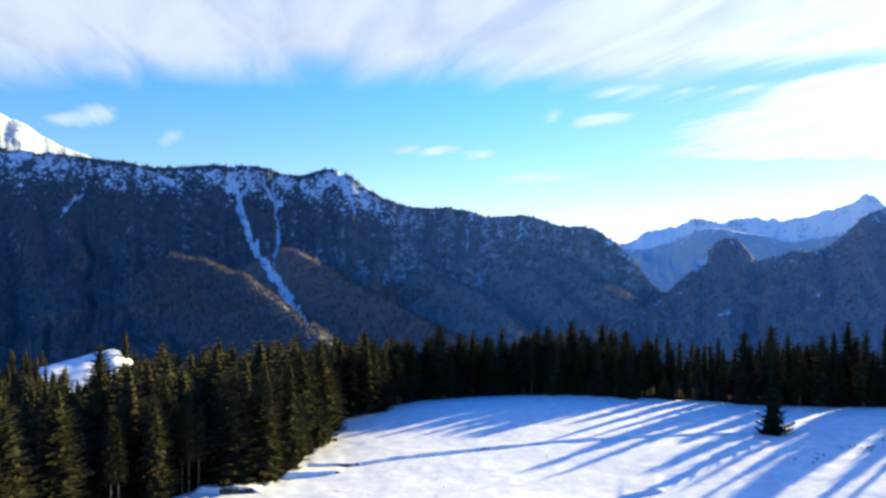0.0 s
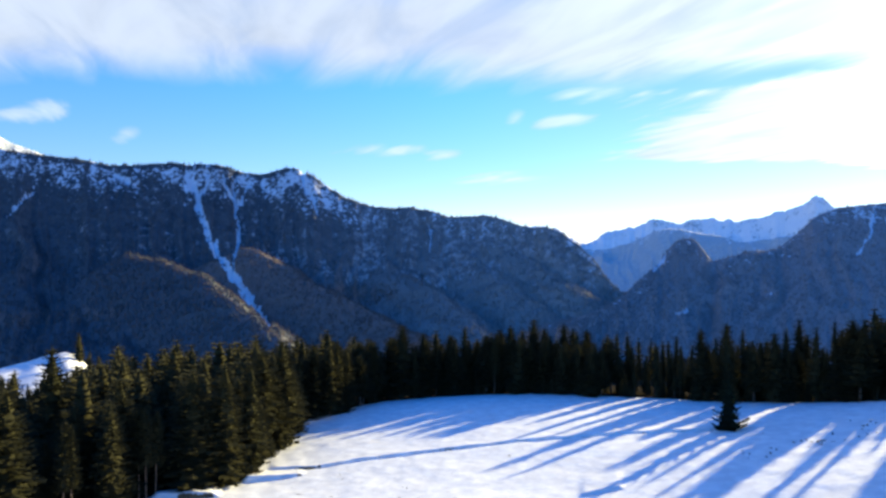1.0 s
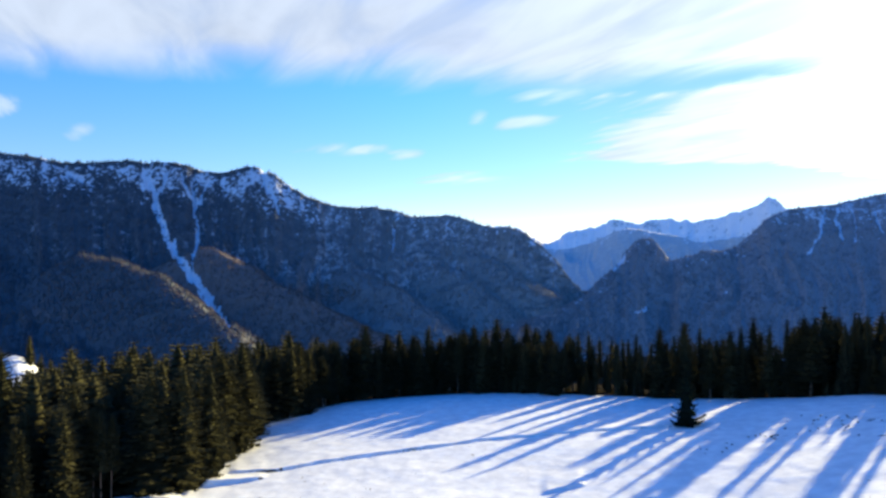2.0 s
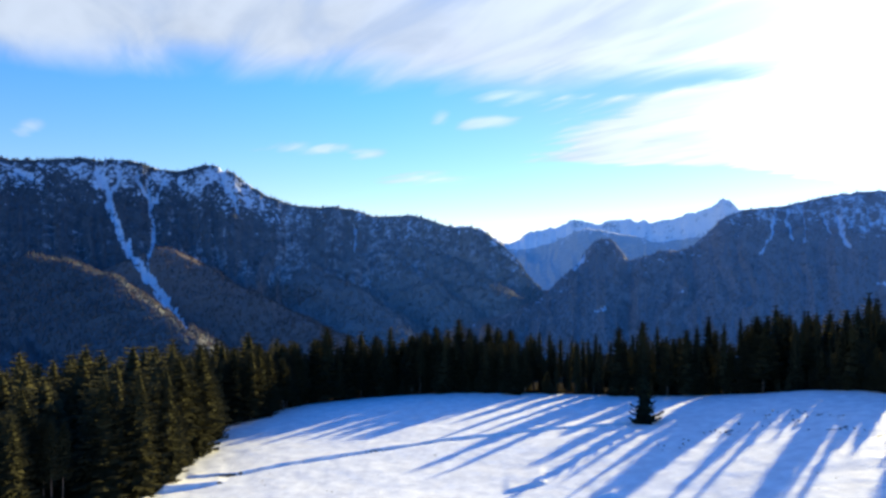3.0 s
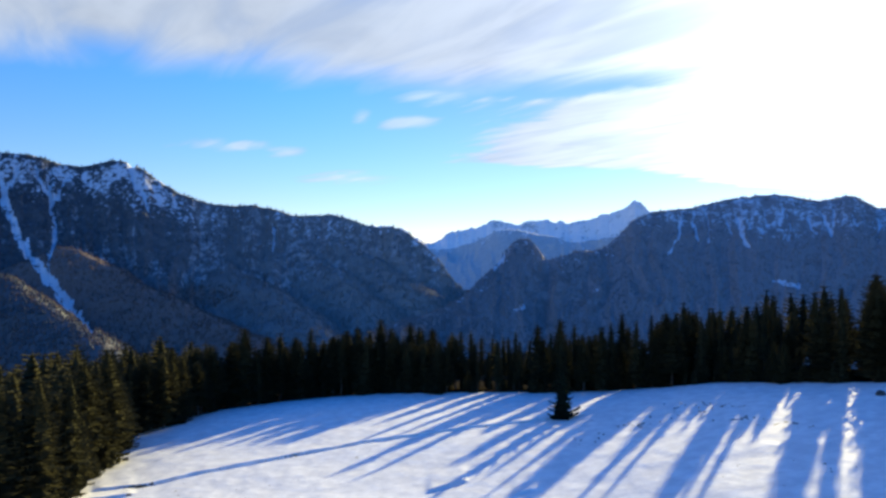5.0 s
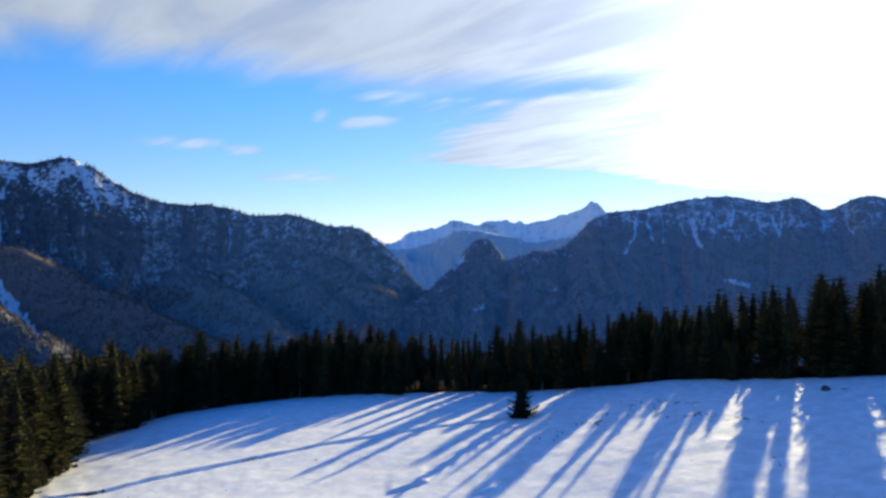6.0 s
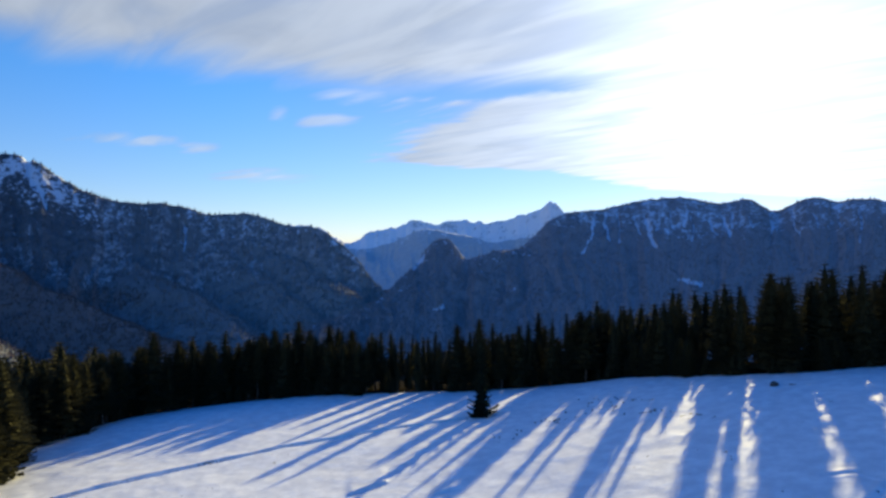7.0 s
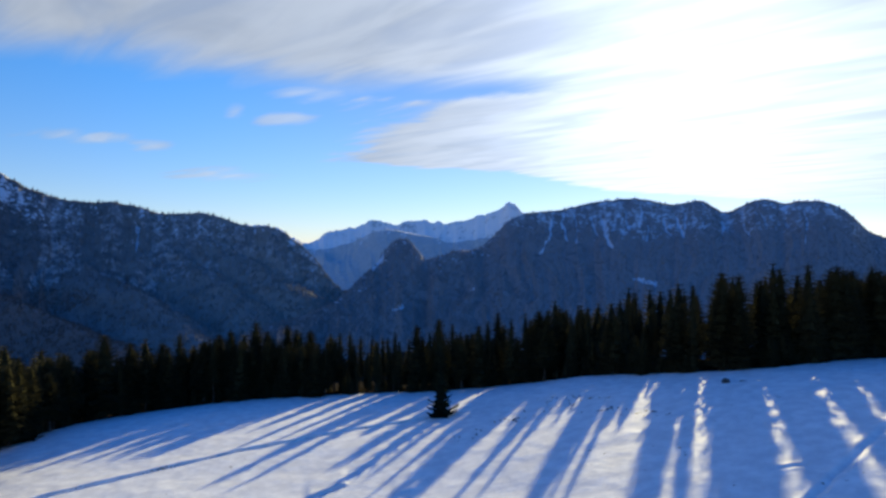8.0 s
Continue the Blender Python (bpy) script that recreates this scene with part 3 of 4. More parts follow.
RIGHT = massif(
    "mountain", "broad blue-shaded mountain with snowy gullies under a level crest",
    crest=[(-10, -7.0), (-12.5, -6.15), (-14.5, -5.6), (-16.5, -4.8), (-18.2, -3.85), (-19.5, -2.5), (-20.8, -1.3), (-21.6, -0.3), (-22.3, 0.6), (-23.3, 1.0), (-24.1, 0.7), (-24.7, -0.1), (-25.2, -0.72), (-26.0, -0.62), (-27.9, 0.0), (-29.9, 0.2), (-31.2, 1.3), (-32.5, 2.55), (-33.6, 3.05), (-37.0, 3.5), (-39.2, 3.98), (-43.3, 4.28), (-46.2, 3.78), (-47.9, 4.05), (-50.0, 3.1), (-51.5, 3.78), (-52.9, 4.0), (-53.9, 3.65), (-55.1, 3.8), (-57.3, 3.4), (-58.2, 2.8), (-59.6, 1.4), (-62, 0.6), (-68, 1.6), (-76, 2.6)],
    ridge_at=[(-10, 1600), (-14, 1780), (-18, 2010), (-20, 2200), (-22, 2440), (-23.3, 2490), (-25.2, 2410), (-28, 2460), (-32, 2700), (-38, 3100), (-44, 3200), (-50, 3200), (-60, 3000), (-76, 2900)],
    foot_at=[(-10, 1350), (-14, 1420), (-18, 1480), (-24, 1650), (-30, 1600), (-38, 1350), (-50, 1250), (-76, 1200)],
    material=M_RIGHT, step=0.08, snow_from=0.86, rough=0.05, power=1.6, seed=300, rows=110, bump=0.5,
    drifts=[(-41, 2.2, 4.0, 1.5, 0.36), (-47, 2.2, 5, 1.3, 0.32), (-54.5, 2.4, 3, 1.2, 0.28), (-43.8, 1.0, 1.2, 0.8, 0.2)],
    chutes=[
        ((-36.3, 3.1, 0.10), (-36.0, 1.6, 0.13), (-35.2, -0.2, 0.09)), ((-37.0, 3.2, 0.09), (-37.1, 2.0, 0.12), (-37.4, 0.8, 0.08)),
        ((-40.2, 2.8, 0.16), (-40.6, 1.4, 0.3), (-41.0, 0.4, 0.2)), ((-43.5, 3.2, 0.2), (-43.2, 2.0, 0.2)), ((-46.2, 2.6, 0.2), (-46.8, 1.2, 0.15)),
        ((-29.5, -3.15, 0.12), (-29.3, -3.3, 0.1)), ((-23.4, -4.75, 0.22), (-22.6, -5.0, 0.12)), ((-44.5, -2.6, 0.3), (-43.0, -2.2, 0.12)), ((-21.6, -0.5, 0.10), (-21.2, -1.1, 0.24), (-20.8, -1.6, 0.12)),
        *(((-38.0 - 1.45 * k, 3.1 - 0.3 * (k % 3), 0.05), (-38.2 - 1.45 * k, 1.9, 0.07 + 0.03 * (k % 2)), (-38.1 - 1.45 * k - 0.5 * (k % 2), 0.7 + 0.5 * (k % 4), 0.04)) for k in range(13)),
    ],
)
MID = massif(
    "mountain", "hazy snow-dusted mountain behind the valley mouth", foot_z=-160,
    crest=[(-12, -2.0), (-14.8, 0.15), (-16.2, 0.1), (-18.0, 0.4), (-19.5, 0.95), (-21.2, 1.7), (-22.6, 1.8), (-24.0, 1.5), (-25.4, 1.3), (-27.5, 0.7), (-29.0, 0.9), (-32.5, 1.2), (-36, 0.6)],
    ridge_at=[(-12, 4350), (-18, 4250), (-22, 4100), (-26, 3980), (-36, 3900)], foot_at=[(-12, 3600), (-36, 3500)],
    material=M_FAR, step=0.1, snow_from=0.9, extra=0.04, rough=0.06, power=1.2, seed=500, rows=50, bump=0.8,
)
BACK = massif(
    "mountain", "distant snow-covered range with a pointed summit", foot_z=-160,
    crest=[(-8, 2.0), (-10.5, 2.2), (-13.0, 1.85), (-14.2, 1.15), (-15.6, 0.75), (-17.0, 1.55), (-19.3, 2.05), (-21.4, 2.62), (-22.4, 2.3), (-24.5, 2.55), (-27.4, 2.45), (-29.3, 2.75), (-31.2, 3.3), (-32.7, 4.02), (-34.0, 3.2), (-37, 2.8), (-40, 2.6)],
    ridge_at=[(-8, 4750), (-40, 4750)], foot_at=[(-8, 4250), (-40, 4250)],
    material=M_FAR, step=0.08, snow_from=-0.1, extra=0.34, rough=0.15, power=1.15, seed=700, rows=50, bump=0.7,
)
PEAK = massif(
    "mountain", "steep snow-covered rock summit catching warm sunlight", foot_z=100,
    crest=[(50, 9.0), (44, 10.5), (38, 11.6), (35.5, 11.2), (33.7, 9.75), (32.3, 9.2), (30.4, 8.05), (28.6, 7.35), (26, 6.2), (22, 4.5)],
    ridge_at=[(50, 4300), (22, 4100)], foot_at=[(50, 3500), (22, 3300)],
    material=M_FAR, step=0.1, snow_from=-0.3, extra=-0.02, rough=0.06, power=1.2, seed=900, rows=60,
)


def wood_on(field, count, seed, tall, name, label, material, keep):
    """Far spruces by the thousand on a mountain front, as one mesh."""
    bb, ss, x, y, z, snow, brown = field
    rng = np.random.RandomState(seed)
    rows, cols = x.shape
    i, j = rng.randint(1, rows - 13, count), rng.randint(1, cols - 1, count)
    ok = rng.random_sample(count) < keep(bb[i, j], ss[i, j], snow[i, j], brown[i, j])
    i, j = i[ok], j[ok]
    px, py, pz = x[i, j], y[i, j], z[i, j]
    h = tall * rng.uniform(0.55, 1.25, len(i))
    w = h * rng.uniform(0.17, 0.26, len(i))
    a = np.arange(5) * 2 * np.pi / 5 + rng.uniform(0, 6.28, len(i))[:, None]
    ring = np.stack([px[:, None] + w[:, None] * np.cos(a), py[:, None] + w[:, None] * np.sin(a), np.repeat((pz - 1 + h * 0.08)[:, None], 5, 1)], -1)
    tip = np.stack([px, py, pz + h], -1)[:, None]
    verts = np.concatenate([ring, tip], 1).reshape(-1, 3)
    k = np.arange(5)
    tri = np.stack([k, (k + 1) % 5, np.full(5, 5)], -1)[None] + (np.arange(len(i)) * 6)[:, None, None]
    mesh = triangles(name, verts, tri.reshape(-1, 3), material)
    tagged(new(name, mesh), label, "forest", kind="stuff")


def triangles(name, verts, tri, material):
    mesh = bpy.data.meshes.new(name)
    mesh.vertices.add(len(verts))
    mesh.vertices.foreach_set("co", np.asarray(verts, np.float32).ravel())
    mesh.loops.add(tri.size)
    mesh.loops.foreach_set("vertex_index", np.asarray(tri, np.int32).ravel())
    mesh.polygons.add(len(tri))
    mesh.polygons.foreach_set("loop_start", (np.arange(len(tri)) * 3).astype(np.int32))
    mesh.update(calc_edges=True)
    mesh.materials.append(material)
    return mesh


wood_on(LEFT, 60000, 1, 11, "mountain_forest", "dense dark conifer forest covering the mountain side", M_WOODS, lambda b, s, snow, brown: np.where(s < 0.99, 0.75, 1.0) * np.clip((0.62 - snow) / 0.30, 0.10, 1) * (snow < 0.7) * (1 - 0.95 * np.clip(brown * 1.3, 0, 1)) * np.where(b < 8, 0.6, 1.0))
wood_on(RIGHT, 36000, 2, 9.5, "mountain_forest", "dense dark conifer forest covering the mountain side", M_HAZED, lambda b, s, snow, brown: 0.8 * (snow < 0.42))

wood_on(LEFT, 70000, 3, 7.5, "beech_forest", "leafless brown beech forest on the lower slopes", M_BEECH, lambda b, s, snow, brown: 0.85 * (brown > 0.35) * (snow < 0.5))

# ============ trees ============
def mesh_of(name, verts, faces, material, smooth=False):
    mesh = bpy.data.meshes.new(name)
    mesh.from_pydata([tuple(v) for v in verts], [], faces)
    mesh.materials.append(material)
    if smooth:
        mesh.polygons.foreach_set("use_smooth", np.full(len(faces), True))
    mesh.update()
    return mesh


def trunk_mesh(name, tall, thick, rng, material, sides=7):
    verts, faces, rings = [], [], 8
    for k in range(rings):
        t = k / (rings - 1)
        r = thick * (1 - 0.93 * t) * (1 + 0.6 * math.exp(-t * 22))
        cx, cy = rng.uniform(-0.04, 0.04) * t, rng.uniform(-0.04, 0.04) * t
        verts += [(cx + r * math.cos(a), cy + r * math.sin(a), tall * 0.98 * t - 0.3 * (k == 0)) for a in np.arange(sides) * 2 * math.pi / sides]
        if k:
            a0, b0 = (k - 1) * sides, k * sides
            faces += [(a0 + i, a0 + (i + 1) % sides, b0 + (i + 1) % sides, b0 + i) for i in range(sides)]
    return mesh_of(name, verts, faces, material, True)


def crown_mesh(name, tall, wide, start, rng, material, whorls, stations, lift=0.10, taper=0.50):
    """Drooping boughs in whorls, each a rib with side sprays and hanging twigs."""
    verts, faces = [], []
    for k in range(whorls):
        t = (k + rng.uniform(-0.3, 0.3)) / whorls
        t = min(max(t, 0), 1)
        z0 = tall * (start + (0.985 - start) * t)
        reach = wide * ((1 - t) ** taper) * (0.80 + 0.20 * min(1, t * 6)) + 0.35
        count = max(5, int(10 - 4 * t + rng.uniform(-1, 1)))
        turn = rng.uniform(0, 6.28)
        for j in range(count):
            if rng.random() < 0.07:
                continue
            a = turn + (j + rng.uniform(-0.3, 0.3)) * 2 * math.pi / count
            long = reach * (rng.uniform(0.6, 1.2) if t < 0.5 else rng.uniform(0.72, 1.1))
            droop = (0.52 - 0.75 * t) * long * rng.uniform(0.7, 1.3)
            ca, sa = math.cos(a), math.sin(a)

            def at(u, side, hang):
                h = z0 - droop * (1.5 * u - 0.75 * u * u) - hang + lift * long * u ** 3
                return (ca * u * long - sa * side, sa * u * long + ca * side, h)

            spread = 0.34 * long + 0.15
            for i in range(stations):
                u0, u1 = i / stations, (i + 1) / stations
                w = spread * (1 - u0 * 0.72) * rng.uniform(0.7, 1.25)
                um = u0 + rng.uniform(0.5, 0.95) / stations + 0.06
                n0 = len(verts)
                verts += [at(u0, 0, 0), at(u1 + 0.04, 0, 0), at(um, w, 0.16 * w + 0.05), at(um, -w, 0.16 * w + 0.05), at((u0 + u1) / 2, 0.15 * w, 0.55 * w + 0.18 * long * (1 - u0) * 0.5)]
                faces += [(n0, n0 + 1, n0 + 2), (n0 + 1, n0, n0 + 3), (n0, n0 + 4, n0 + 1)]
    # the dark mass of twigs inside
    sides = 9
    for k in range(9):
        t = k / 9
        z0, z1 = tall * (start + (0.95 - start) * (t - 0.05)), tall * (start + (0.95 - start) * (t + 0.13))
        r0 = wide * 0.62 * (1 - t) ** (taper + 0.05) + 0.1
        n0 = len(verts)
        verts.append((0, 0, z1))
        verts += [(r0 * rng.uniform(0.65, 1.2) * math.cos(i * 2 * math.pi / sides), r0 * rng.uniform(0.65, 1.2) * math.sin(i * 2 * math.pi / sides), z0 + rng.uniform(-0.5, 0.5)) for i in range(sides)]
        faces += [(n0, n0 + 1 + i, n0 + 1 + (i + 1) % sides) for i in range(sides)]
    # leading shoot
    n0 = len(verts)
    verts += [(0.14, 0, tall * 0.93), (-0.07, 0.12, tall * 0.93), (-0.07, -0.12, tall * 0.93), (0, 0, tall * 1.01)]
    faces += [(n0, n0 + 1, n0 + 3), (n0 + 1, n0 + 2, n0 + 3), (n0 + 2, n0, n0 + 3)]
    return mesh_of(name, verts, faces, material)


def make_spruce(tall, wide, start, seed, material, whorls, stations, name="spruce_tree", lift=0.10, taper=0.50):
    rng = random.Random(seed)
    root = new(name)
    for part_name, mesh in (("trunk", trunk_mesh("trunk", tall, 0.0095 * tall + 0.03, rng, M_BARK)), ("crown", crown_mesh("crown", tall, wide, start, rng, material, whorls, stations, lift, taper))):
        ob = new(part_name, mesh)
        ob.parent = root
    return root


def ground_at(x, y):
    return float(land_height(np.array([x]), np.array([y]))[0])


LABEL = "tall dark green spruce standing at the forest edge"
KINDS = []
SIZES = [(26, 4.0, 0.05), (28, 3.7, 0.12), (24, 4.0, 0.04), (27, 3.4, 0.26), (29, 3.8, 0.20), (25, 3.5, 0.10), (25, 3.2, 0.42)]
for k, (tall, wide, start) in enumerate(SIZES):
    KINDS.append(make_spruce(tall, wide, start, 11 + k, M_NEEDLES, 38, 4))
REAR_THIN = crown_mesh("crown", 26, 4.4, 0.05, random.Random(90), M_NEEDLES, 9, 1)
REAR = [(tall, crown_mesh("crown", tall, 4.0, 0.3, random.Random(60 + k), M_NEEDLES, 16, 2)) for k, tall in enumerate((26, 27, 25))]


# the trees that stand out: bearing, metres behind the edge, height, breadth
LEADERS_SUNWARD = [
    (-60.0, 2, 28.5, 1.05), (-55.8, 4, 24.5, 0.95), (-53.7, 2, 31, 1.1), (-50.2, 2, 28.5, 1.0), (-46.3, 3, 26.5, 1.05), (-43.2, 32, 24, 0.82), (-46.1, 12, 15, 0.9),
    (-40.3, 3, 25.5, 0.85), (-38.2, 34, 25, 0.95), (-36.9, 32, 25, 1.0), (-34.8, 3, 26, 1.0), (-62.5, 2, 28, 1.2), (-65.5, 3, 27, 1.2), (-58.6, 5, 24, 1.0),
]
LEADERS_ACROSS = [
    (-24.9, 3, 23.8, 1.0), (-11.4, 3, 26.8, 1.0), (-10.6, 5, 25.5, 1.0), (-12.3, 5, 24.6, 0.95), (-6.9, 3, 25.1, 0.95), (-6.3, 4, 24.6, 0.9), (-8.9, 4, 25.1, 0.95),
    (-1.5, 4, 23.8, 1.0), (20.9, 0.5, 23, 0.75), (21.4, 2, 24, 0.75), (20.2, 1, 22, 0.75), (26.0, 1, 23, 0.75), (26.6, 1.5, 24, 0.75), (16.5, 1, 23, 0.75),
    (17.0, 2, 22, 0.75), (-19.5, 1, 17.6, 0.7), (-20.3, 1.5, 18.5, 0.7), (-21.0, 1, 17.6, 0.7), (-22.2, 1, 18.5, 0.7), (-7.6, 1, 19.4, 0.7), (-18.5, 3, 22.9, 1.0),
    (-21.5, 3, 22, 0.95), (30.2, 3, 26.5, 1.2), (33.0, 1, 25.5, 1.15), (27.0, 26, 30, 0.85), (23.0, 6, 24, 1.0), (17.5, 2, 25, 1.0), (15.0, 2, 25.5, 1.1),
    (13.2, 2, 25, 1.05),
]
LEADERS = LEADERS_SUNWARD + LEADERS_ACROSS


def plant_woods():
    rng = random.Random(5)
    used, spots = [], []
    for b, back, _, _ in LEADERS:
        used.append(tuple(float(c) for c in spot(b, float(along(EDGE, np.array([b]))[0]) + back)))
    for lo, hi, depth, gap in ((-72, -61, 26, 5.0), (-61, -44, 68, 4.9), (-44, -36, 68, 4.9), (-36, 3, 28, 4.5), (3, 14, 80, 5.2), (14, 40, 105, 5.4)):
        for _ in range(int((hi - lo) * depth * 3)):
            b = rng.uniform(lo, hi)
            edge = float(along(EDGE, np.array([b]))[0])
            r = edge + depth * rng.random() ** 1.3
            x, y = (float(c) for c in spot(b, r))
            if lo == -61 and r < edge + 4:
                continue
            if all((x - px) ** 2 + (y - py) ** 2 > gap * gap * rng.uniform(0.6, 1.2) for px, py in used):
                used.append((x, y))
                spots.append((r - edge, x, y, b))
    return spots


# the wood's skyline against the sun: metres across the sun's way (right positive), height of the skyline where its ray
# crosses the line abreast of the hover point
SUN_SKYLINE = [(-175, -16), (-146, -17.5), (-136, -20), (-125, -20.5), (-112, -21), (-97, -22), (-93, -15.5), (-80, -15), (-60, -14.3), (-30, -11.5), (-14, -3.5), (0, 6), (60, 25)]
# dips in it through which the low sun reaches the snow: from, to, height
DIPS = [
    (-143.6, -142.2, -27.5), (-136.0, -134.8, -25.5), (-131.6, -130.2, -26.0), (-126.0, -125.0, -26.5), (-119.5, -116.8, -24.8), (-116.8, -114.6, -27.5), (-114.6, -112.2, -30.5),
    (-110.0, -105.6, -31.0), (-104.4, -100.4, -33.8), (-99.2, -96.0, -36.0), (-91.5, -88.2, -24.0), (-86.6, -82.0, -26.0),
    (-79.4, -75.2, -27.2), (-70.4, -66.4, -24.5), (-61.6, -59.2, -24.5), (-57.6, -55.4, -22.0), (-49.4, -42.4, -20.4), (-41.0, -38.4, -19.6),
    (-37.4, -30.2, -20.8), (-26.4, -24.6, -13.8), (-24.2, -22.4, -16.2), (-22.0, -17.6, -14.8), (-17.6, -12.6, -17.4),
    (-8.4, -5.6, -10.5), (-4.0, 0.3, -19.0), (8.4, 11.4, -17.5), (19.6, 22.2, -17.0), (27.0, 29.6, -12.5),
]
SUN_X, SUN_Y, SUN_RISE = math.cos(radians(SUN_AZ)), math.sin(radians(SUN_AZ)), math.tan(radians(SUN_EL))


def sun_sides(x, y):
    """Metres across the sun's way, and towards the sun, from the hover point."""
    return x * SUN_X + y * SUN_Y, -x * SUN_Y + y * SUN_X


def skyline(c):
    height = float(np.interp(c, [r[0] for r in SUN_SKYLINE], [r[1] for r in SUN_SKYLINE]))
    return min([height] + [k for lo, hi, k in DIPS if lo <= c <= hi])


def between_dips(x, y, most):
    """A tree's place moved aside by up to most metres, out of the nearest dip."""
    c, _ = sun_sides(x, y)
    steps = sorted((most * k / 8 for k in range(-8, 9)), key=abs)
    best = max(steps, key=lambda d: (min(skyline(c + d - 0.5), skyline(c + d), skyline(c + d + 0.5)) - 0.15 * abs(d)))
    return x + best * SUN_X, y + best * SUN_Y


def room_for(x, y, tall, wide):
    """How tall a spruce there may be under the skyline."""
    c, far = sun_sides(x, y)
    base = ground_at(x, y) - far * SUN_RISE
    while tall > 1.0:
        half = 0.72 * wide * tall
        if all(base + tall * (1 - abs(k / 5) ** 1.7) < skyline(c + half * k / 5) + 0.4 for k in range(-5, 6)):
            return tall
        tall *= 0.94
    return tall


def sun_screen():
    """The spruces whose shadows lie between the dips: place, bearing, height, breadth."""
    rng = random.Random(31)
    rows, ends = [], [-170.0] + [v for lo, hi, _ in DIPS for v in (lo, hi)] + [62.0]
    for lo, hi in zip(ends[::2], ends[1::2]):
        count = max(1, round((hi - lo) / 3.4)) if hi - lo > 0.3 else 0
        for k in range(count * 2):
            c = lo + (hi - lo) * ((k % count) + 0.5) / count + (rng.uniform(-0.4, 0.4) if count > 1 else 0)
            far = np.arange(120, 330, 0.5)
            edge = far[np.argmax(in_wood(c * SUN_X - far * SUN_Y, c * SUN_Y + far * SUN_X) > 0)]
            far = float(edge) + (rng.uniform(1.5, 7) if k < count else rng.uniform(9, 24))
            x, y = c * SUN_X - far * SUN_Y, c * SUN_Y + far * SUN_X
            tall = skyline(c) - ground_at(x, y) + far * SUN_RISE
            tall = min(max(tall, 9), rng.uniform(24, 28)) * rng.uniform(0.96, 1.02)
            rows.append((-0.5, x, y, float(bearing_of(x, y)), tall, min(1.0, (0.42 if c < -74 else 0.31) + 0.09 * (hi - lo))))
    return [r for r in rows if -72 < r[3] < -1]


SCREEN = sun_screen()
SPOTS = SCREEN + sorted(p for p in plant_woods() if p[0] > 30 or all((p[1] - q[1]) ** 2 + (p[2] - q[2]) ** 2 > 4 for q in SCREEN))
for b, back, tall, broad in LEADERS:
    x, y = (float(c) for c in spot(b, float(along(EDGE, np.array([b]))[0]) + back))
    SPOTS.insert(0, (-1.0, x, y, b, tall, broad))
rng = random.Random(8)
first, rear_v, rear_f, rear_n = set(), [], [], 0
for rank, (inside, x, y, b, *size) in enumerate(SPOTS):
    low = 0.90 if b < -44 else 0.92 if b < -34 else 0.75 if b < -22 else 0.80 if b < 3 else 0.81
    s, broad = min(1.1, max(0.4, rng.gauss(low, 0.12))), rng.uniform(0.9, 1.3) + (0.2 if b > 3 else 0.0)
    if b > 26 and b < 33.5:
        s *= 0.74
    pick = rng.randrange(6) if b > -36 else rng.choice((0, 2, 5))
    if -26.5 < b < -17.5 and inside >= 0:      # a thinner stretch of slender stems
        if rng.random() < 0.08:
            continue
        s, broad = s * 0.9, broad * 0.74
    if inside < 0:
        pick = 6 if size[1] < 0.8 and inside == -1.0 else pick
        s, broad = size[0] / SIZES[pick][0], size[1] * (1.12 if inside == -0.5 else 1.22)
    if -72 < b < -9 and inside != -0.5:
        x, y = between_dips(x, y, 1.2 if inside < 0 else 2.4)
        room = room_for(x, y, s * SIZES[pick][0], SIZES[pick][1] * broad / SIZES[pick][0]) / SIZES[pick][0]
        if room < 0.16:
            continue
        s, broad = room, broad * min(1.25, (s / room) ** 0.3)
    m = pose(x, y, ground_at(x, y) - 0.1, rng.uniform(-1.5, 1.5), rng.uniform(-1.5, 1.5), rng.uniform(0, 360)) @ Matrix.Diagonal((s * broad, s * broad * rng.uniform(0.93, 1.07), s, 1))
    if rank >= 300:
        _, mesh = REAR[rank % 3]
        co = np.empty(len(mesh.vertices) * 3, np.float32)
        mesh.vertices.foreach_get("co", co)
        co = np.c_[co.reshape(-1, 3), np.ones(len(mesh.vertices))] @ np.array(m).T
        ids = np.empty(len(mesh.loops), np.int32)
        mesh.loops.foreach_get("vertex_index", ids)
        rear_v.append(co[:, :3])
        rear_f.append(ids.reshape(-1, 3) + rear_n)
        rear_n += len(co)
        continue
    source = KINDS[pick]
    if source in first:
        ob = copy_thing(source, m)
    else:
        first.add(source)
        ob = source
        ob.matrix_basis = m
    tagged(ob, LABEL, "tree", "spruces at the forest edge")
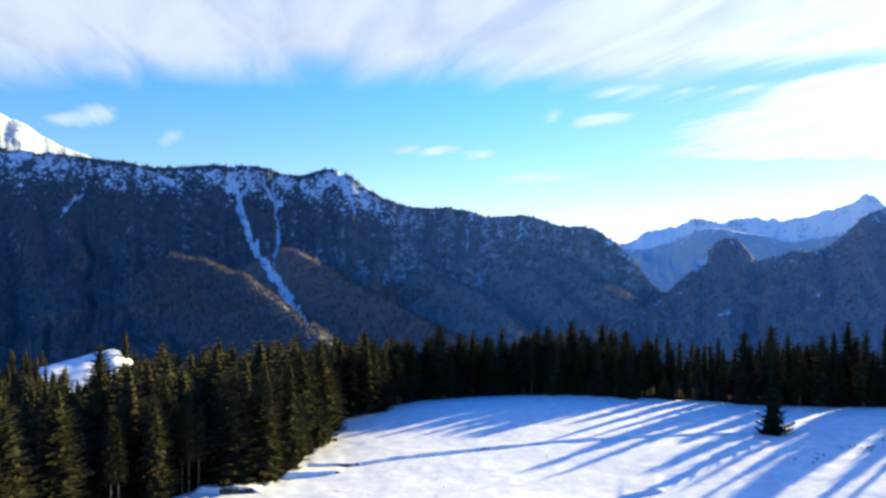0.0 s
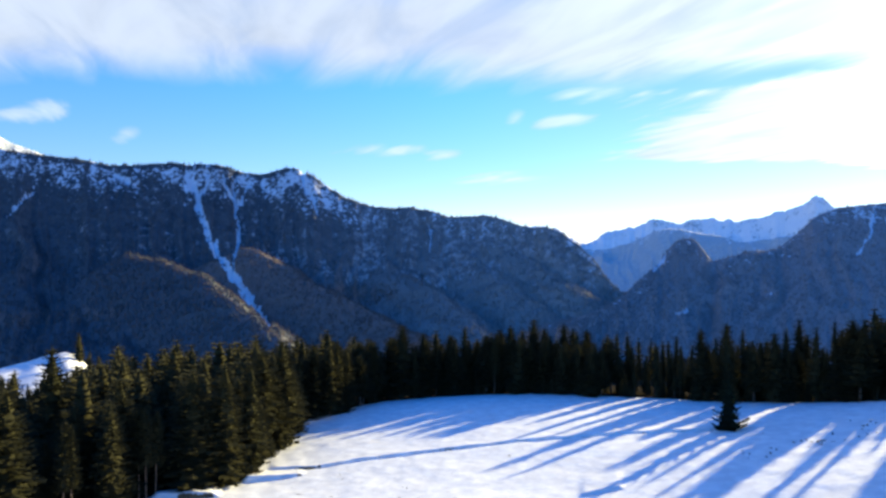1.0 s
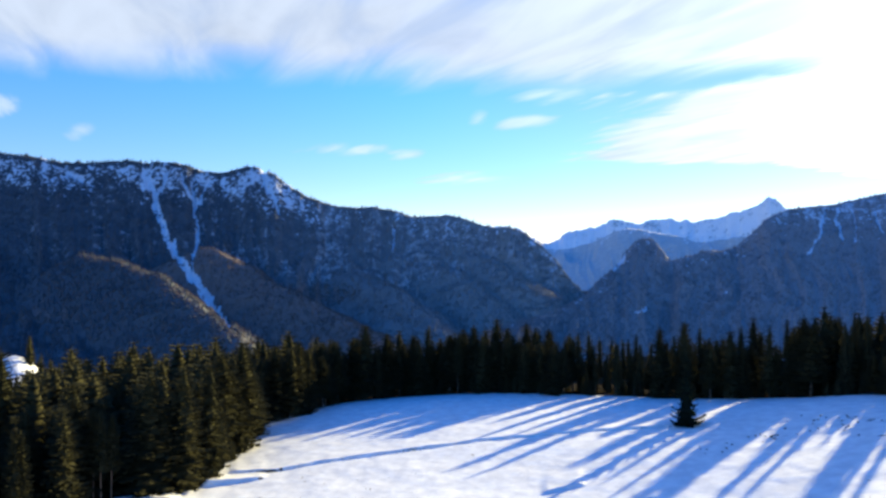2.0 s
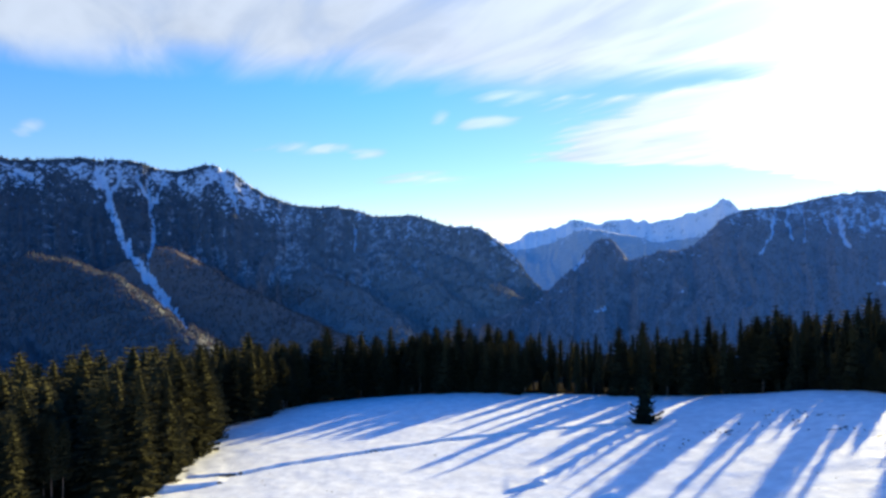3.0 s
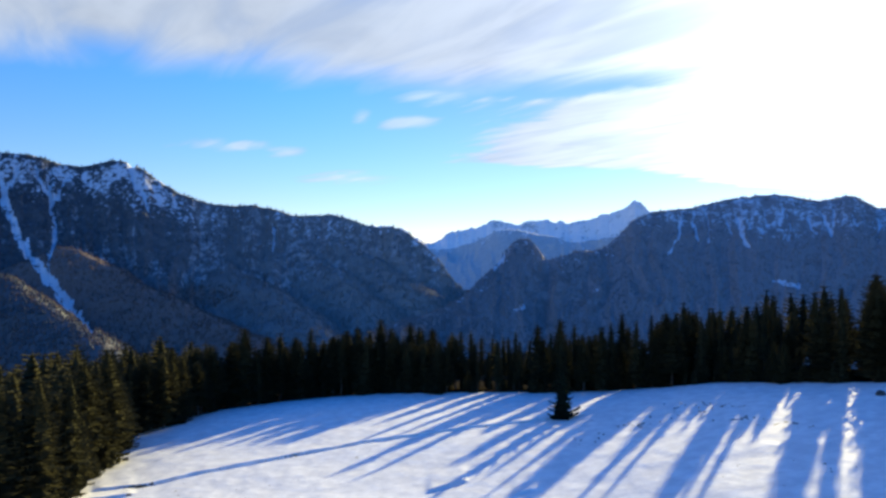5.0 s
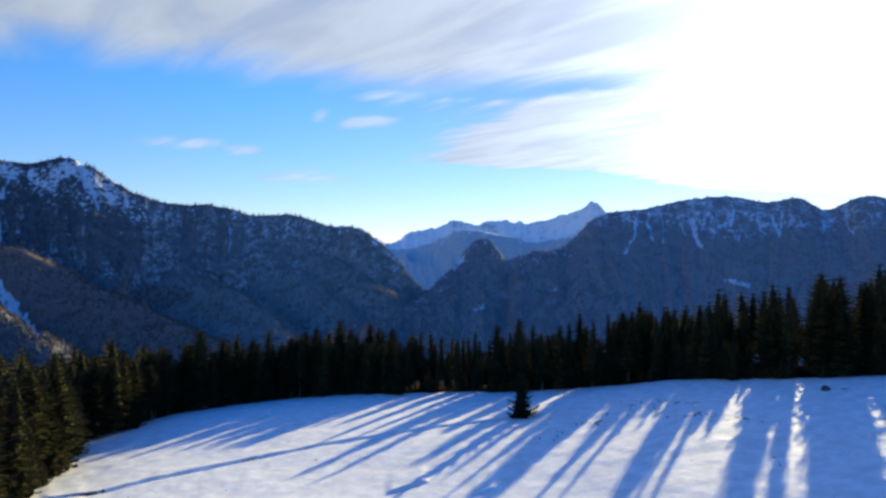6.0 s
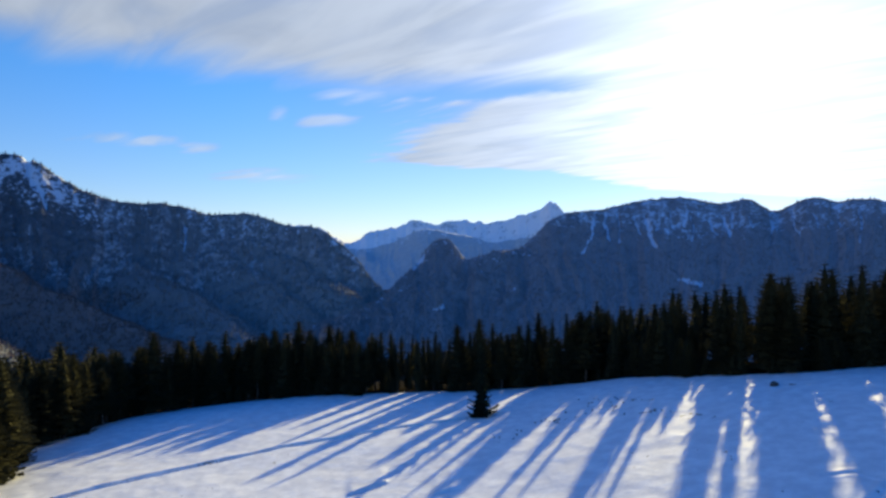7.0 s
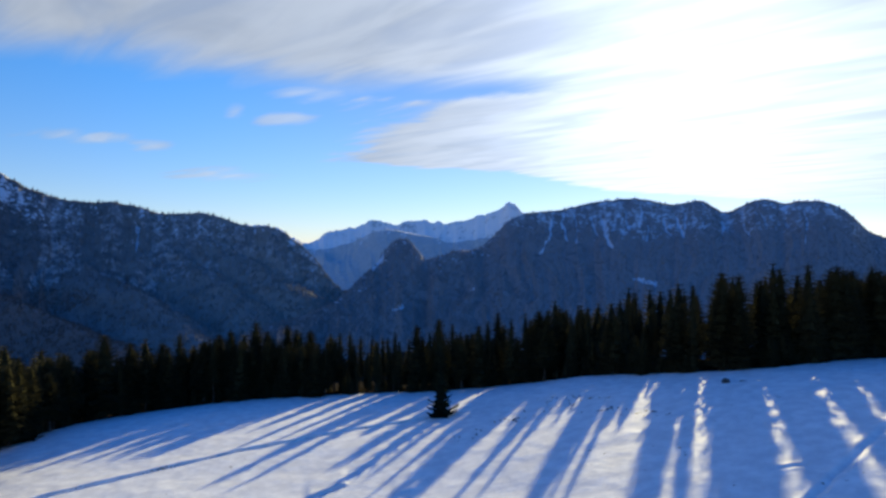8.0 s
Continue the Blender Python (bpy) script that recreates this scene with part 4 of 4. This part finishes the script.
for k in range(710):
    b, r = rng.uniform(19, 36), rng.uniform(480, 900)
    x, y = (float(c) for c in spot(b, r))
    aside, beyond = on_knoll(x, y)
    s = rng.uniform(0.5, 0.85)
    if k >= 700:      # the row on the knoll's sunward brow
        x, y = (float(c) for c in spot(25.35 + rng.uniform(-0.2, 0.2), 615 + 8 * (k - 700)))
        s = rng.uniform(0.7, 0.95)
    elif ((aside + 3) / 34) ** 2 + ((beyond + 20) / 78) ** 2 < 1.0 + 0.3 * noise.noise((x / 25, y / 25, 0)):
        continue
    m = pose(x, y, ground_at(x, y) - 1, 0, 0, rng.uniform(0, 360)) @ Matrix.Diagonal((s, s, s, 1))
    mesh = REAR_THIN
    co = np.empty(len(mesh.vertices) * 3, np.float32)
    mesh.vertices.foreach_get("co", co)
    co = np.c_[co.reshape(-1, 3), np.ones(len(mesh.vertices))] @ np.array(m).T
    ids = np.empty(len(mesh.loops), np.int32)
    mesh.loops.foreach_get("vertex_index", ids)
    rear_v.append(co[:, :3])
    rear_f.append(ids.reshape(-1, 3) + rear_n)
    rear_n += len(co)
tagged(new("spruce_wood", triangles("spruce_wood", np.concatenate(rear_v), np.concatenate(rear_f), M_NEEDLES)), "dense spruce wood behind the forest edge", "forest", kind="stuff")

# the small spruce alone on the snow
x, y = (float(c) for c in spot(-26.4, 179))
lone = make_spruce(13.0, 5.0, 0.02, 77, M_FIRS, 10, 6, lift=0.25, taper=0.82)
lone.matrix_basis = pose(x, y, ground_at(x, y) - 0.1)
tagged(lone, "small dark spruce standing alone on open snow", "tree")

# young spruces coming up under the edge of the wood
YOUNG = [make_spruce(tall, wide, 0.0, 120 + k, M_NEEDLES, 9, 3, "young_spruce") for k, (tall, wide) in enumerate(((5.0, 1.7), (3.8, 1.5), (6.5, 1.9)))]
rng = random.Random(21)
for k in range(150):
    b = rng.uniform(-66, -36) if k % 5 < 3 else rng.uniform(-36, 8)
    x, y = (float(c) for c in spot(b, float(along(EDGE, np.array([b]))[0]) + rng.uniform(0.0, 7)))
    if k > 139:
        b, back = (-30.2 - 0.3 * (k - 146), 0.3 + 0.5 * (k % 2)) if k > 145 else (-23.7 - 0.25 * (k - 140), 0.4 * (k % 3))
        x, y = (float(c) for c in spot(b, float(along(EDGE, np.array([b]))[0]) + back))
    s = rng.uniform(0.6, 1.25)
    if k > 2 and b < -9 and room_for(x, y, 5.0 * s, 0.3) < 4.5 * s:
        continue
    m = pose(x, y, ground_at(x, y) - 0.1, 0, 0, rng.uniform(0, 360)) @ Matrix.Diagonal((s, s, s, 1))
    if k < 3:
        ob = YOUNG[k]
        ob.matrix_basis = m
    else:
        ob = copy_thing(YOUNG[k % 3], m)
    tagged(ob, "young bushy spruce growing under the forest edge", "tree", "young spruces at the forest edge")


# ============ small things on the snow ============
def lump(name, size, seed, material):
    bm = bmesh.new()
    bmesh.ops.create_icosphere(bm, subdivisions=3, radius=1.0)
    for v in bm.verts:
        k = 1 + 0.28 * noise.noise(v.co * 1.3 + Vector((seed, 0, 0))) + 0.10 * noise.noise(v.co * 4 + Vector((0, seed, 0)))
        v.co = Vector((v.co.x * size[0] * k, v.co.y * size[1] * k, max(v.co.z * k, -0.35) * size[2]))
    mesh = bpy.data.meshes.new(name)
    bm.to_mesh(mesh)
    bm.free()
    mesh.materials.append(material)
    return new(name, mesh)


x, y = (float(c) for c in spot(-49.6, 172))
stone = lump("boulder", (1.5, 1.0, 0.8), 3, M_STONE)
stone.matrix_basis = pose(x, y, ground_at(x, y) + 0.1, 0, 0, 35)
tagged(stone, "low dark boulder lying bare on the snow", "rock")


def fallen_log():
    verts, faces, sides, rings = [], [], 8, 7
    for k in range(rings):
        r = 0.17 * (1 - 0.35 * k / rings)
        verts += [(k * 0.5, r * math.cos(a) + 0.05 * math.sin(k), 0.15 + r * math.sin(a)) for a in np.arange(sides) * 2 * math.pi / sides]
        if k:
            faces += [((k - 1) * sides + i, (k - 1) * sides + (i + 1) % sides, k * sides + (i + 1) % sides, k * sides + i) for i in range(sides)]
    faces += [tuple(range(sides))[::-1], tuple(range((rings - 1) * sides, rings * sides))]
    return new("fallen_log", mesh_of("fallen_log", verts, faces, M_BARK))


log = fallen_log()
x, y = (float(c) for c in spot(-50.6, 171.5))
log.matrix_basis = pose(x, y, ground_at(x, y), 0, 0, -40)
tagged(log, "thin fallen log lying on the snow beside a boulder", "log")


def tufts():
    rng = random.Random(4)
    verts, tri = [], []
    for line in TUFTS:
        for _ in range(17):
            k = rng.randrange(len(line) - 1)
            f = rng.random()
            b = line[k][0] * (1 - f) + line[k + 1][0] * f + rng.gauss(0, 0.7)
            r = line[k][1] * (1 - f) + line[k + 1][1] * f + rng.gauss(0, 2.6)
            x, y = (float(c) for c in spot(b, r))
            z = ground_at(x, y) - 0.1
            for _ in range(rng.randint(4, 14)):
                a, w = rng.uniform(0, 6.28), rng.uniform(0.12, 0.5)
                n0 = len(verts)
                verts += [(x + 0.1 * math.sin(a) + w * 0.4 * math.cos(a), y - 0.1 * math.cos(a) + w * 0.4 * math.sin(a), z), (x - 0.1 * math.sin(a) + w * 0.4 * math.cos(a), y + 0.1 * math.cos(a) + w * 0.4 * math.sin(a), z), (x + w * math.cos(a), y + w * math.sin(a), z + rng.uniform(0.15, 0.42))]
                tri.append((n0, n0 + 1, n0 + 2))
    ob = new("grass_tufts", triangles("grass_tufts", np.array(verts), np.array(tri), M_GRASS))
    tagged(ob, "dead brown grass tufts poking through the snow", "grass", kind="stuff")


tufts()
